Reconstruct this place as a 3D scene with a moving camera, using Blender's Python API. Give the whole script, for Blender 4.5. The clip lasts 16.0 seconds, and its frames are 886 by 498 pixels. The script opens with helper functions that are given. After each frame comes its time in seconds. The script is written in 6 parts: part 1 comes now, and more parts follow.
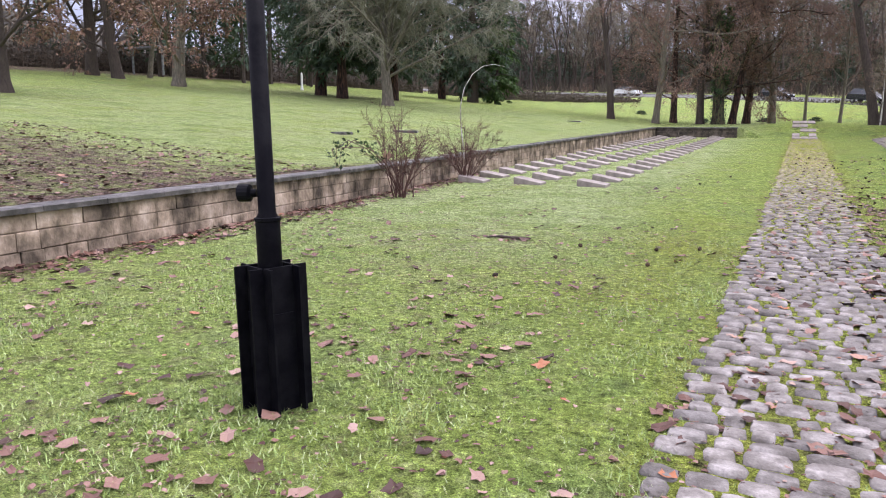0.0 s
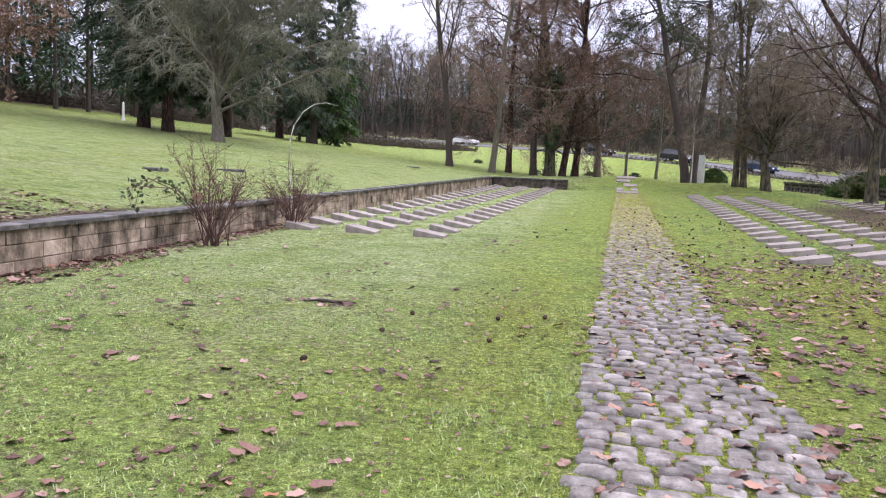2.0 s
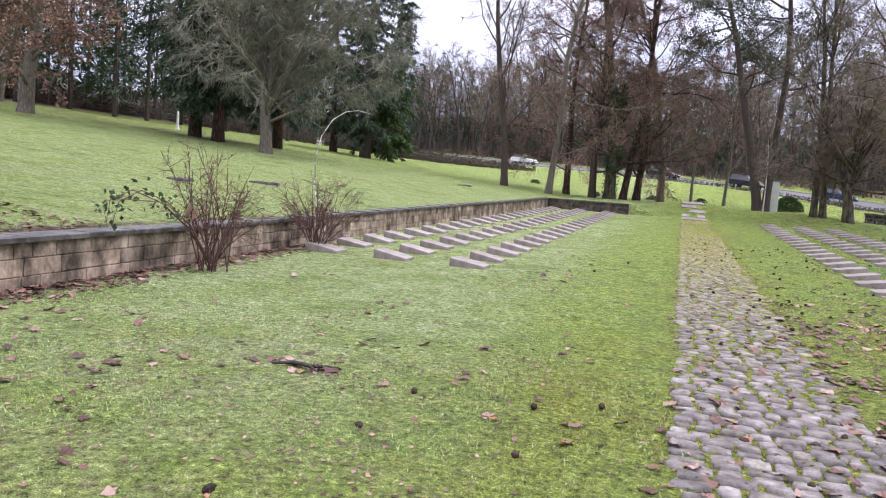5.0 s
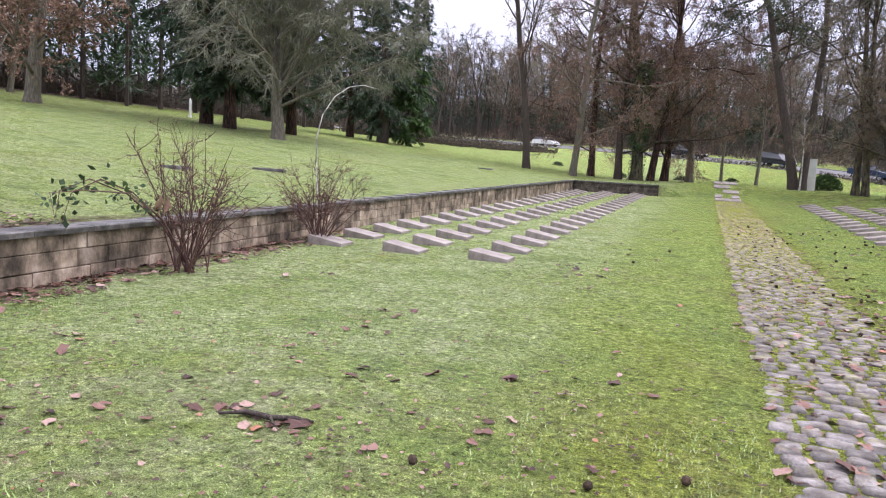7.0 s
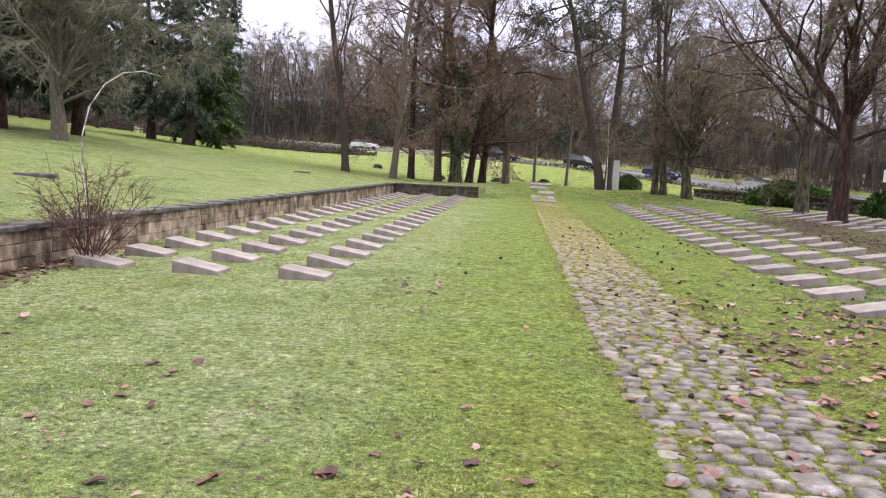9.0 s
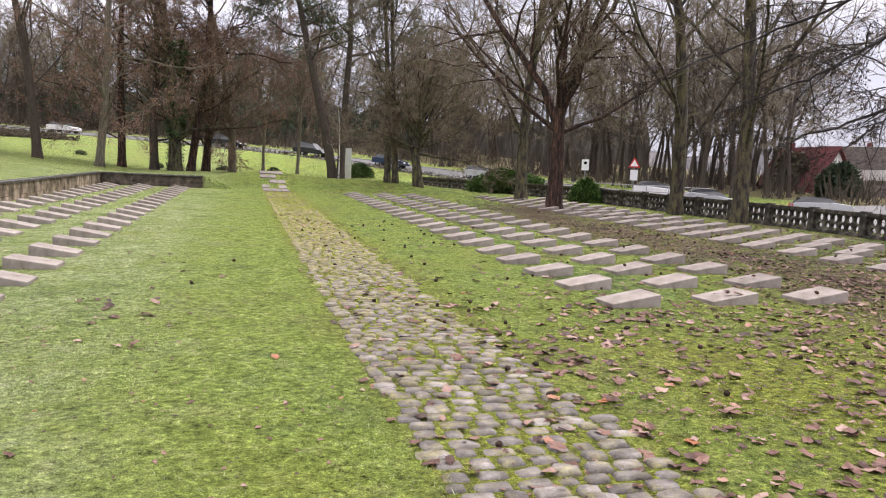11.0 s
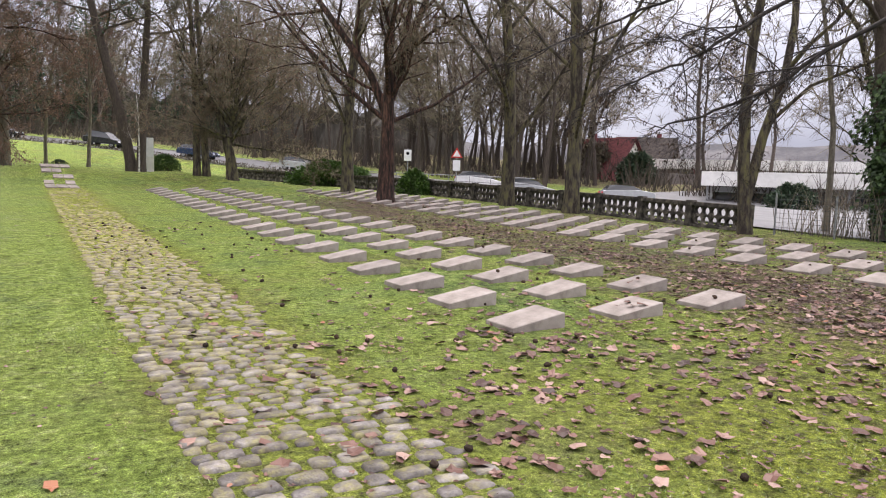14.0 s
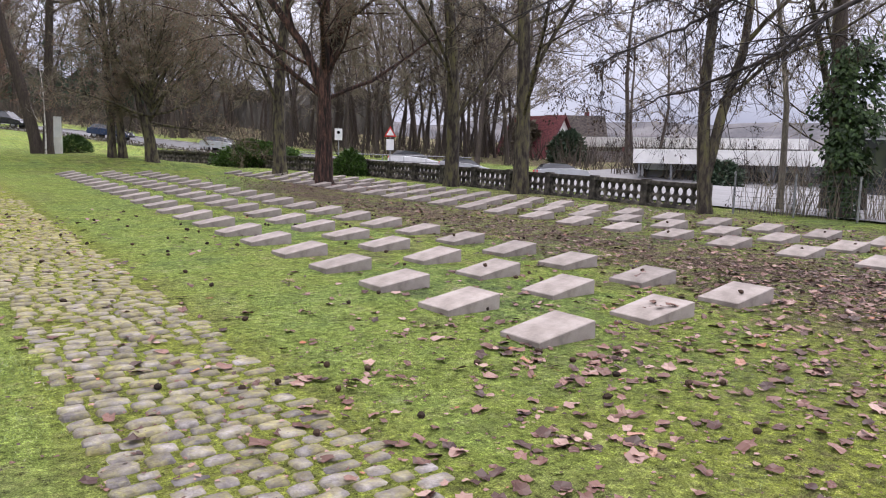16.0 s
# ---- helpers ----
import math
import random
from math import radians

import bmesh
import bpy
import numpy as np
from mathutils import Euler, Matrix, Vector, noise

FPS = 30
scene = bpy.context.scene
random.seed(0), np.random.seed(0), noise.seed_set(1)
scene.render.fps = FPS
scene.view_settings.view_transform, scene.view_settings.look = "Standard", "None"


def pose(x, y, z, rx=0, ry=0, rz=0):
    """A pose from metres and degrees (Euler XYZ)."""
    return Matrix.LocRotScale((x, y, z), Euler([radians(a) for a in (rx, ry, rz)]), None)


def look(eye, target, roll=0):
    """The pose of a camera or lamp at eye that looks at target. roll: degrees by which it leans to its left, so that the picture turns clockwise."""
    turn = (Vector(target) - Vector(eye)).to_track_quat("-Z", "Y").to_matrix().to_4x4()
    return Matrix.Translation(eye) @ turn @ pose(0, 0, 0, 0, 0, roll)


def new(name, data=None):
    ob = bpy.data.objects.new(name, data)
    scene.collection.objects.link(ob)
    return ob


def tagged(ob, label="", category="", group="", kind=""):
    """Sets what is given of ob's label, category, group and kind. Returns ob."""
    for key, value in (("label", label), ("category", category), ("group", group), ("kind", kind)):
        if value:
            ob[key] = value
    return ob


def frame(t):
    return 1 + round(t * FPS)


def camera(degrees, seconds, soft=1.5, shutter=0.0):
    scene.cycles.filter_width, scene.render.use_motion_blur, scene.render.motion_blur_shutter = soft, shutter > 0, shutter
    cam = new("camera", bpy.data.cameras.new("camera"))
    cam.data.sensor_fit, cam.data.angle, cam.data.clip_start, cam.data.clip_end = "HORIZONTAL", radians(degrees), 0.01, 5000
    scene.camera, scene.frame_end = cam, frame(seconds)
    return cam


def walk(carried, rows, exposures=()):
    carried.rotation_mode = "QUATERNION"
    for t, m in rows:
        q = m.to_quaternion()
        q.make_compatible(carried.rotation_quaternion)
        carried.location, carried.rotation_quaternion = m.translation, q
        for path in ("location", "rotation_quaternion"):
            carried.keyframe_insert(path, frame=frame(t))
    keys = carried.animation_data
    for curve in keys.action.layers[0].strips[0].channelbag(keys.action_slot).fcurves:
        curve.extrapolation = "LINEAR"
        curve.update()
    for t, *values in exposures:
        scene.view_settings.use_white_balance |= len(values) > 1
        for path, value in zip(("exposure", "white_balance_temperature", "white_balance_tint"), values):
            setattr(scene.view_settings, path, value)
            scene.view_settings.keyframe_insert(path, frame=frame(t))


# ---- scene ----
cam = camera(63.0, 16.0, soft=1.1)
PATH = [
    (0, (0.084, 0.107, 1.468), (-0.781, 1.878, 1.131), 0.1),
    (0.5, (-0.007, 0.422, 1.501), (-0.68, 2.285, 1.229), 0.1),
    (1, (-0.081, 0.764, 1.497), (-0.598, 2.679, 1.242), 1.4),
    (1.5, (-0.162, 1.097, 1.508), (-0.617, 3.032, 1.283), 2.4),
    (2, (-0.227, 1.497, 1.5), (-0.688, 3.432, 1.289), 2.6),
    (2.5, (-0.292, 1.832, 1.498), (-0.763, 3.765, 1.291), 2.7),
    (3, (-0.347, 2.199, 1.555), (-0.825, 4.131, 1.355), 3.1),
    (3.5, (-0.269, 2.604, 1.55), (-0.768, 4.531, 1.358), 3.6),
    (4, (-0.265, 2.936, 1.545), (-0.794, 4.856, 1.363), 4.2),
    (4.5, (-0.352, 3.295, 1.555), (-0.931, 5.202, 1.386), 4.6),
    (7, (-0.94, 5.314, 1.524), (-1.605, 7.188, 1.307), 3.3),
    (7.5, (-1.029, 5.686, 1.496), (-1.651, 7.573, 1.264), 3.1),
    (8, (-1.151, 6.096, 1.532), (-1.697, 8.007, 1.308), 3.1),
    (8.5, (-1.199, 6.55, 1.542), (-1.606, 8.497, 1.338), 2.9),
    (9, (-1.288, 6.925, 1.525), (-1.479, 8.907, 1.342), 2.7),
    (9.5, (-1.39, 7.317, 1.549), (-1.343, 9.31, 1.381), 2.5),
    (10, (-1.386, 7.741, 1.546), (-1.132, 9.718, 1.379), 2.4),
    (12.5, (-1.385, 9.466, 1.602), (-0.59, 11.292, 1.423), 2.5),
    (13, (-1.351, 9.859, 1.63), (-0.479, 11.651, 1.469), 2.3),
    (13.5, (-1.252, 10.273, 1.625), (-0.324, 12.036, 1.453), 2.1),
    (14, (-1.183, 10.627, 1.612), (-0.183, 12.348, 1.422), 1.8),
    (14.5, (-1.146, 11.043, 1.64), (-0.083, 12.724, 1.433), 1.6),
    (15, (-1.095, 11.434, 1.619), (0.015, 13.083, 1.393), 1.4),
    (15.5, (-1.033, 11.844, 1.629), (0.113, 13.465, 1.387), 1.3),
    (16, (-1.045, 12.267, 1.621), (0.125, 13.871, 1.38), 1.3),
]
walk(cam, [(t, look(eye, target, roll)) for t, eye, target, roll in PATH], [(0.0, 0.79, 6250, 20), (4.5, 0.76, 6200, 19), (8.0, 0.79, 6350, 19), (10.0, 0.72, 6900, 16), (13.0, 0.74, 7000, 13), (15.5, 0.70, 6550, 16), (16.0, 0.69, 6500, 16)])

# ---- light: an overcast winter day ----
SUN_EL, SUN_AZ = 58.0, 60.0
world = bpy.data.worlds.new("world")
scene.world = world
world.use_nodes = True
wn, wl = world.node_tree.nodes, world.node_tree.links
wn.clear()
w_out = wn.new("ShaderNodeOutputWorld")
w_bg = wn.new("ShaderNodeBackground")
w_sky = wn.new("ShaderNodeTexSky")
w_sky.sky_type, w_sky.sun_disc = "NISHITA", False
w_sky.sun_elevation, w_sky.sun_rotation = radians(SUN_EL), radians(SUN_AZ)
w_sky.dust_density, w_sky.air_density = 4.0, 1.0
w_co = wn.new("ShaderNodeTexCoord")
w_map = wn.new("ShaderNodeMapping")
w_map.inputs["Scale"].default_value = (2.2, 2.2, 7.0)
w_noise = wn.new("ShaderNodeTexNoise")
w_noise.inputs["Scale"].default_value, w_noise.inputs["Detail"].default_value = 1.6, 5.0
w_ramp = wn.new("ShaderNodeValToRGB")
w_ramp.color_ramp.elements[0].position, w_ramp.color_ramp.elements[0].color = 0.33, (6.1, 6.5, 7.9, 1)
w_ramp.color_ramp.elements[1].position, w_ramp.color_ramp.elements[1].color = 0.66, (10.2, 10.4, 11.4, 1)
w_mix = wn.new("ShaderNodeMix")
w_mix.data_type = "RGBA"
w_mix.inputs["Factor"].default_value = 0.88
wl.new(w_co.outputs["Generated"], w_map.inputs["Vector"])
wl.new(w_map.outputs["Vector"], w_noise.inputs["Vector"])
wl.new(w_noise.outputs["Fac"], w_ramp.inputs["Fac"])
wl.new(w_sky.outputs["Color"], w_mix.inputs[6])
w_sep = wn.new("ShaderNodeSeparateXYZ")
wl.new(w_co.outputs["Generated"], w_sep.inputs["Vector"])
w_up = wn.new("ShaderNodeMapRange")
w_up.inputs["From Min"].default_value, w_up.inputs["From Max"].default_value = 0.0, 0.9
w_up.inputs["To Min"].default_value, w_up.inputs["To Max"].default_value = 0.41, 2.2
wl.new(w_sep.outputs["Z"], w_up.inputs["Value"])
w_grad = wn.new("ShaderNodeMix")
w_grad.data_type, w_grad.blend_type = "RGBA", "MULTIPLY"
w_grad.inputs["Factor"].default_value = 1.0
w_low = wn.new("ShaderNodeMapRange")
w_low.inputs["From Min"].default_value, w_low.inputs["From Max"].default_value = 0.0, 0.55
wl.new(w_sep.outputs["Z"], w_low.inputs["Value"])
w_tint = wn.new("ShaderNodeMix")
w_tint.data_type = "RGBA"
w_tint.inputs[6].default_value, w_tint.inputs[7].default_value = (0.84, 0.88, 1.0, 1), (1.06, 1.01, 0.97, 1)
wl.new(w_low.outputs["Result"], w_tint.inputs["Factor"])
w_cast = wn.new("ShaderNodeMix")
w_cast.data_type, w_cast.blend_type = "RGBA", "MULTIPLY"
w_cast.inputs["Factor"].default_value = 1.0
wl.new(w_ramp.outputs["Color"], w_cast.inputs[6])
wl.new(w_tint.outputs[2], w_cast.inputs[7])
wl.new(w_cast.outputs[2], w_grad.inputs[6])
wl.new(w_up.outputs["Result"], w_grad.inputs[7])
wl.new(w_grad.outputs[2], w_mix.inputs[7])
wl.new(w_mix.outputs[2], w_bg.inputs["Color"])
w_bg.inputs["Strength"].default_value = 0.1
wl.new(w_bg.outputs["Background"], w_out.inputs["Surface"])
sun = new("sun", bpy.data.lights.new("sun", "SUN"))
sun.data.energy, sun.data.angle, sun.data.color = 1.2, radians(35), (1.0, 0.97, 0.92)
sun.matrix_world = look((0, 0, 50), (50 * math.sin(radians(SUN_AZ + 180)), 50 * math.cos(radians(SUN_AZ + 180)), 50 - 50 * math.tan(radians(SUN_EL))))
scene.view_settings.exposure = 0.62


# ---- materials ----
def material(name, stops, scale=3.0, rough=0.85, metal=0.0, bump=0.3, fine=40.0, fine_amount=0.25, vary=0.0, island=0.0, stretch=(1, 1, 1), spec=0.3, depth=0.01, object_space=True):
    """A noise-mottled surface: stops are (position, colour); vary: brightness by object, island: by loose piece."""
    m = bpy.data.materials.new(name)
    m.use_nodes = True
    n, l = m.node_tree.nodes, m.node_tree.links
    b = n["Principled BSDF"]
    b.inputs["Roughness"].default_value, b.inputs["Metallic"].default_value = rough, metal
    b.inputs["Specular IOR Level"].default_value = spec
    co = n.new("ShaderNodeTexCoord") if object_space else n.new("ShaderNodeNewGeometry")
    mp = n.new("ShaderNodeMapping")
    mp.inputs["Scale"].default_value = stretch
    l.new(co.outputs["Object" if object_space else "Position"], mp.inputs["Vector"])
    n1 = n.new("ShaderNodeTexNoise")
    n1.inputs["Scale"].default_value, n1.inputs["Detail"].default_value, n1.inputs["Roughness"].default_value = scale, 6.0, 0.62
    l.new(mp.outputs["Vector"], n1.inputs["Vector"])
    n2 = n.new("ShaderNodeTexNoise")
    n2.inputs["Scale"].default_value, n2.inputs["Detail"].default_value = fine, 3.0
    l.new(mp.outputs["Vector"], n2.inputs["Vector"])
    ramp = n.new("ShaderNodeValToRGB")
    el = ramp.color_ramp.elements
    while len(el) < len(stops):
        el.new(0.5)
    for e, (p, c) in zip(el, stops):
        e.position, e.color = p, (*c, 1)
    spread = n.new("ShaderNodeMapRange")
    spread.inputs["From Min"].default_value, spread.inputs["From Max"].default_value = 0.3, 0.7
    l.new(n1.outputs["Fac"], spread.inputs["Value"])
    l.new(spread.outputs["Result"], ramp.inputs["Fac"])
    hsv = n.new("ShaderNodeHueSaturation")
    l.new(ramp.outputs["Color"], hsv.inputs["Color"])
    val = n.new("ShaderNodeMath")
    val.operation = "MULTIPLY_ADD"
    l.new(n2.outputs["Fac"], val.inputs[0])
    val.inputs[1].default_value, val.inputs[2].default_value = 2 * fine_amount, 1 - fine_amount
    last = val
    if vary:
        info = n.new("ShaderNodeObjectInfo")
        last = chain(n, l, info.outputs["Random"], vary, last)
    if island:
        geo = n.new("ShaderNodeNewGeometry")
        last = chain(n, l, geo.outputs["Random Per Island"], island, last)
    l.new(last.outputs[0], hsv.inputs["Value"])
    l.new(hsv.outputs["Color"], b.inputs["Base Color"])
    if bump:
        bp = n.new("ShaderNodeBump")
        bp.inputs["Strength"].default_value, bp.inputs["Distance"].default_value = bump, depth
        l.new(n2.outputs["Fac"], bp.inputs["Height"])
        l.new(bp.outputs["Normal"], b.inputs["Normal"])
    return m


def chain(n, l, socket, amount, last):
    a = n.new("ShaderNodeMath")
    a.operation = "MULTIPLY_ADD"
    l.new(socket, a.inputs[0])
    a.inputs[1].default_value, a.inputs[2].default_value = 2 * amount, 1 - amount
    p = n.new("ShaderNodeMath")
    p.operation = "MULTIPLY"
    l.new(a.outputs[0], p.inputs[0])
    l.new(last.outputs[0], p.inputs[1])
    return p


def leafy(name, stops, rough=0.8):
    """Loose small pieces (leaves, needles, blades): a colour per island."""
    m = bpy.data.materials.new(name)
    m.use_nodes = True
    n, l = m.node_tree.nodes, m.node_tree.links
    b = n["Principled BSDF"]
    b.inputs["Roughness"].default_value, b.inputs["Specular IOR Level"].default_value = rough, 0.25
    geo = n.new("ShaderNodeNewGeometry")
    ramp = n.new("ShaderNodeValToRGB")
    el = ramp.color_ramp.elements
    while len(el) < len(stops):
        el.new(0.5)
    for e, (p, c) in zip(el, stops):
        e.position, e.color = p, (*c, 1)
    l.new(geo.outputs["Random Per Island"], ramp.inputs["Fac"])
    l.new(ramp.outputs["Color"], b.inputs["Base Color"])
    return m


def ground_material():
    m = bpy.data.materials.new("mossy_lawn")
    m.use_nodes = True
    n, l = m.node_tree.nodes, m.node_tree.links
    b = n["Principled BSDF"]
    b.inputs["Roughness"].default_value, b.inputs["Specular IOR Level"].default_value = 0.95, 0.1
    geo = n.new("ShaderNodeNewGeometry")

    def noise_tex(scale, detail, rough=0.6):
        t = n.new("ShaderNodeTexNoise")
        t.inputs["Scale"].default_value, t.inputs["Detail"].default_value, t.inputs["Roughness"].default_value = scale, detail, rough
        l.new(geo.outputs["Position"], t.inputs["Vector"])
        spread = n.new("ShaderNodeMapRange")
        spread.inputs["From Min"].default_value, spread.inputs["From Max"].default_value = 0.3, 0.7
        l.new(t.outputs["Fac"], spread.inputs["Value"])
        return spread.outputs["Result"]

    def ramp(fac, stops):
        r = n.new("ShaderNodeValToRGB")
        el = r.color_ramp.elements
        while len(el) < len(stops):
            el.new(0.5)
        for e, (p, c) in zip(el, stops):
            e.position, e.color = p, (*c, 1)
        l.new(fac, r.inputs["Fac"])
        return r.outputs["Color"]

    def mix(fac, a, c, kind="MIX"):
        x = n.new("ShaderNodeMix")
        x.data_type, x.blend_type = "RGBA", kind
        if isinstance(fac, float):
            x.inputs["Factor"].default_value = fac
        else:
            l.new(fac, x.inputs["Factor"])
        l.new(a, x.inputs[6])
        l.new(c, x.inputs[7])
        return x.outputs[2]

    big = ramp(noise_tex(0.4, 4.0), ((0.12, (0.14, 0.25, 0.115)), (0.36, (0.26, 0.42, 0.13)), (0.55, (0.33, 0.43, 0.075)), (0.72, (0.34, 0.33, 0.145)), (0.9, (0.26, 0.205, 0.135))))
    mid = ramp(noise_tex(2.6, 8.0, 0.78), ((0.12, (0.085, 0.07, 0.045)), (0.32, (0.16, 0.20, 0.065)), (0.52, (0.285, 0.395, 0.085)), (0.72, (0.425, 0.475, 0.14)), (0.9, (0.48, 0.42, 0.28))))
    col = mix(0.68, big, mid)
    # pale fine-bladed turf, in drifts
    pa = n.new("ShaderNodeAttribute")
    pa.attribute_name = "pale"
    drift = n.new("ShaderNodeMath")
    drift.operation, drift.use_clamp = "MULTIPLY", True
    l.new(pa.outputs["Fac"], drift.inputs[0])
    l.new(ramp(noise_tex(0.8, 5.0, 0.65), ((0.15, (0.25, 0.25, 0.25)), (0.6, (1.0, 1.0, 1.0)))), drift.inputs[1])
    turf = ramp(noise_tex(4.5, 8.0, 0.75), ((0.1, (0.20, 0.25, 0.09)), (0.35, (0.37, 0.47, 0.185)), (0.62, (0.50, 0.59, 0.29)), (0.9, (0.59, 0.62, 0.38))))
    col = mix(drift.outputs[0], col, turf)
    lu = n.new("ShaderNodeAttribute")
    lu.attribute_name = "lush"
    thick = n.new("ShaderNodeMath")
    thick.operation, thick.use_clamp = "MULTIPLY", True
    l.new(lu.outputs["Fac"], thick.inputs[0])
    l.new(ramp(noise_tex(1.1, 6.0, 0.7), ((0.2, (0.15, 0.15, 0.15)), (0.5, (1.0, 1.0, 1.0)))), thick.inputs[1])
    fresh = ramp(noise_tex(6.5, 8.0, 0.75), ((0.1, (0.105, 0.12, 0.035)), (0.33, (0.245, 0.345, 0.07)), (0.58, (0.37, 0.49, 0.11)), (0.85, (0.50, 0.58, 0.23))))
    col = mix(thick.outputs[0], col, fresh)
    mo = n.new("ShaderNodeAttribute")
    mo.attribute_name = "moss"
    moss = ramp(noise_tex(9.0, 6.0, 0.7), ((0.12, (0.14, 0.11, 0.05)), (0.36, (0.25, 0.28, 0.07)), (0.6, (0.37, 0.43, 0.06)), (0.88, (0.40, 0.41, 0.13))))
    col = mix(mo.outputs["Fac"], col, moss)
    specks = ramp(noise_tex(17.0, 5.0, 0.85), ((0.1, (0.16, 0.14, 0.13)), (0.36, (0.76, 0.76, 0.76)), (0.64, (1.12, 1.12, 1.12)), (0.9, (2.1, 2.0, 2.1))))
    col = mix(1.0, col, specks, "MULTIPLY")
    # bare leaf-littered soil: attribute painted where the lawn thins
    at = n.new("ShaderNodeAttribute")
    at.attribute_name = "soil"
    soil = ramp(noise_tex(18.0, 5.0), ((0.3, (0.07, 0.05, 0.04)), (0.48, (0.13, 0.09, 0.07)), (0.62, (0.225, 0.155, 0.125)), (0.74, (0.33, 0.24, 0.205))))
    cut = n.new("ShaderNodeMath")
    cut.operation = "MULTIPLY_ADD"
    l.new(noise_tex(3.5, 6.0, 0.7), cut.inputs[0])
    cut.inputs[1].default_value, cut.inputs[2].default_value = 1.5, -1.35
    add = n.new("ShaderNodeMath")
    add.operation, add.use_clamp = "ADD", True
    dbl = n.new("ShaderNodeMath")
    dbl.operation, dbl.inputs[1].default_value = "MULTIPLY", 1.55
    l.new(at.outputs["Fac"], dbl.inputs[0])
    l.new(cut.outputs[0], add.inputs[0])
    l.new(dbl.outputs[0], add.inputs[1])
    col = mix(add.outputs[0], col, soil)
    fine = ramp(noise_tex(120.0, 3.0), ((0.1, (0.45, 0.45, 0.45)), (0.9, (1.5, 1.5, 1.5))))
    col = mix(1.0, col, fine, "MULTIPLY")
    l.new(col, b.inputs["Base Color"])
    bp = n.new("ShaderNodeBump")
    bp.inputs["Strength"].default_value, bp.inputs["Distance"].default_value = 1.0, 0.07
    l.new(noise_tex(38.0, 5.0, 0.7), bp.inputs["Height"])
    l.new(bp.outputs["Normal"], b.inputs["Normal"])
    return m


M_GROUND = ground_material()
M_SLAB = material("grave_granite", ((0.1, (0.18, 0.156, 0.138)), (0.5, (0.265, 0.232, 0.208)), (0.9, (0.33, 0.295, 0.268))), 4, 0.65, bump=0.15, fine=160, fine_amount=0.22, vary=0.12, depth=0.004)
M_COBBLE = material("cobble_granite", ((0.1, (0.078, 0.068, 0.06)), (0.5, (0.15, 0.137, 0.127)), (0.9, (0.275, 0.257, 0.245))), 7, 0.6, bump=0.7, fine=70, fine_amount=0.35, vary=0.33, island=0.33, depth=0.012, spec=0.3, object_space=False)


def overgrow(m):
    """Moss that creeps over the stones in patches, more of it where the path is less trodden."""
    n, l = m.node_tree.nodes, m.node_tree.links
    b = n["Principled BSDF"]
    was = b.inputs["Base Color"].links[0].from_socket
    geo = n.new("ShaderNodeNewGeometry")
    sep = n.new("ShaderNodeSeparateXYZ")
    l.new(geo.outputs["Position"], sep.inputs[0])
    along = n.new("ShaderNodeMapRange")
    for k, v in (("From Min", 4.0), ("From Max", 26.0), ("To Min", -1.85), ("To Max", -0.75)):
        along.inputs[k].default_value = v
    l.new(sep.outputs["Y"], along.inputs["Value"])
    t = n.new("ShaderNodeTexNoise")
    t.inputs["Scale"].default_value, t.inputs["Detail"].default_value, t.inputs["Roughness"].default_value = 5.5, 7.0, 0.75
    l.new(geo.outputs["Position"], t.inputs["Vector"])
    amount = n.new("ShaderNodeMath")
    amount.operation, amount.use_clamp = "MULTIPLY_ADD", True
    amount.inputs[1].default_value = 3.0
    l.new(t.outputs["Fac"], amount.inputs[0])
    l.new(along.outputs["Result"], amount.inputs[2])
    tone = n.new("ShaderNodeTexNoise")
    tone.inputs["Scale"].default_value, tone.inputs["Detail"].default_value = 24.0, 4.0
    l.new(geo.outputs["Position"], tone.inputs["Vector"])
    green = n.new("ShaderNodeValToRGB")
    for e, (p, c) in zip(green.color_ramp.elements, ((0.35, (0.16, 0.13, 0.065)), (0.65, (0.36, 0.345, 0.085)))):
        e.position, e.color = p, (*c, 1)
    l.new(tone.outputs["Fac"], green.inputs["Fac"])
    x = n.new("ShaderNodeMix")
    x.data_type = "RGBA"
    l.new(amount.outputs[0], x.inputs["Factor"])
    l.new(was, x.inputs[6])
    l.new(green.outputs["Color"], x.inputs[7])
    l.new(x.outputs[2], b.inputs["Base Color"])


overgrow(M_COBBLE)
M_BLOCK = material("wall_stone", ((0.1, (0.05, 0.04, 0.03)), (0.36, (0.14, 0.112, 0.082)), (0.6, (0.27, 0.215, 0.16)), (0.9, (0.43, 0.355, 0.285))), 2.4, 0.9, bump=0.8, fine=24, fine_amount=0.3, vary=0.3, island=0.3, depth=0.02, object_space=False, stretch=(1, 1, 0.7))
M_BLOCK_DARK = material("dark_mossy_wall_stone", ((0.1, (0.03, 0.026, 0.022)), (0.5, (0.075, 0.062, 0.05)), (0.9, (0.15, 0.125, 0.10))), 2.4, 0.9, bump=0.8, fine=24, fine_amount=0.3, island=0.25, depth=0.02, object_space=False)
M_MORTAR = material("wall_joint", ((0.3, (0.13, 0.108, 0.082)), (0.7, (0.29, 0.24, 0.185))), 5, 0.95, object_space=False)
M_COPING = material("coping_stone", ((0.2, (0.035, 0.034, 0.033)), (0.55, (0.085, 0.08, 0.078)), (0.85, (0.17, 0.16, 0.155))), 4, 0.38, bump=0.4, fine=60, vary=0.15, spec=0.5, object_space=False)
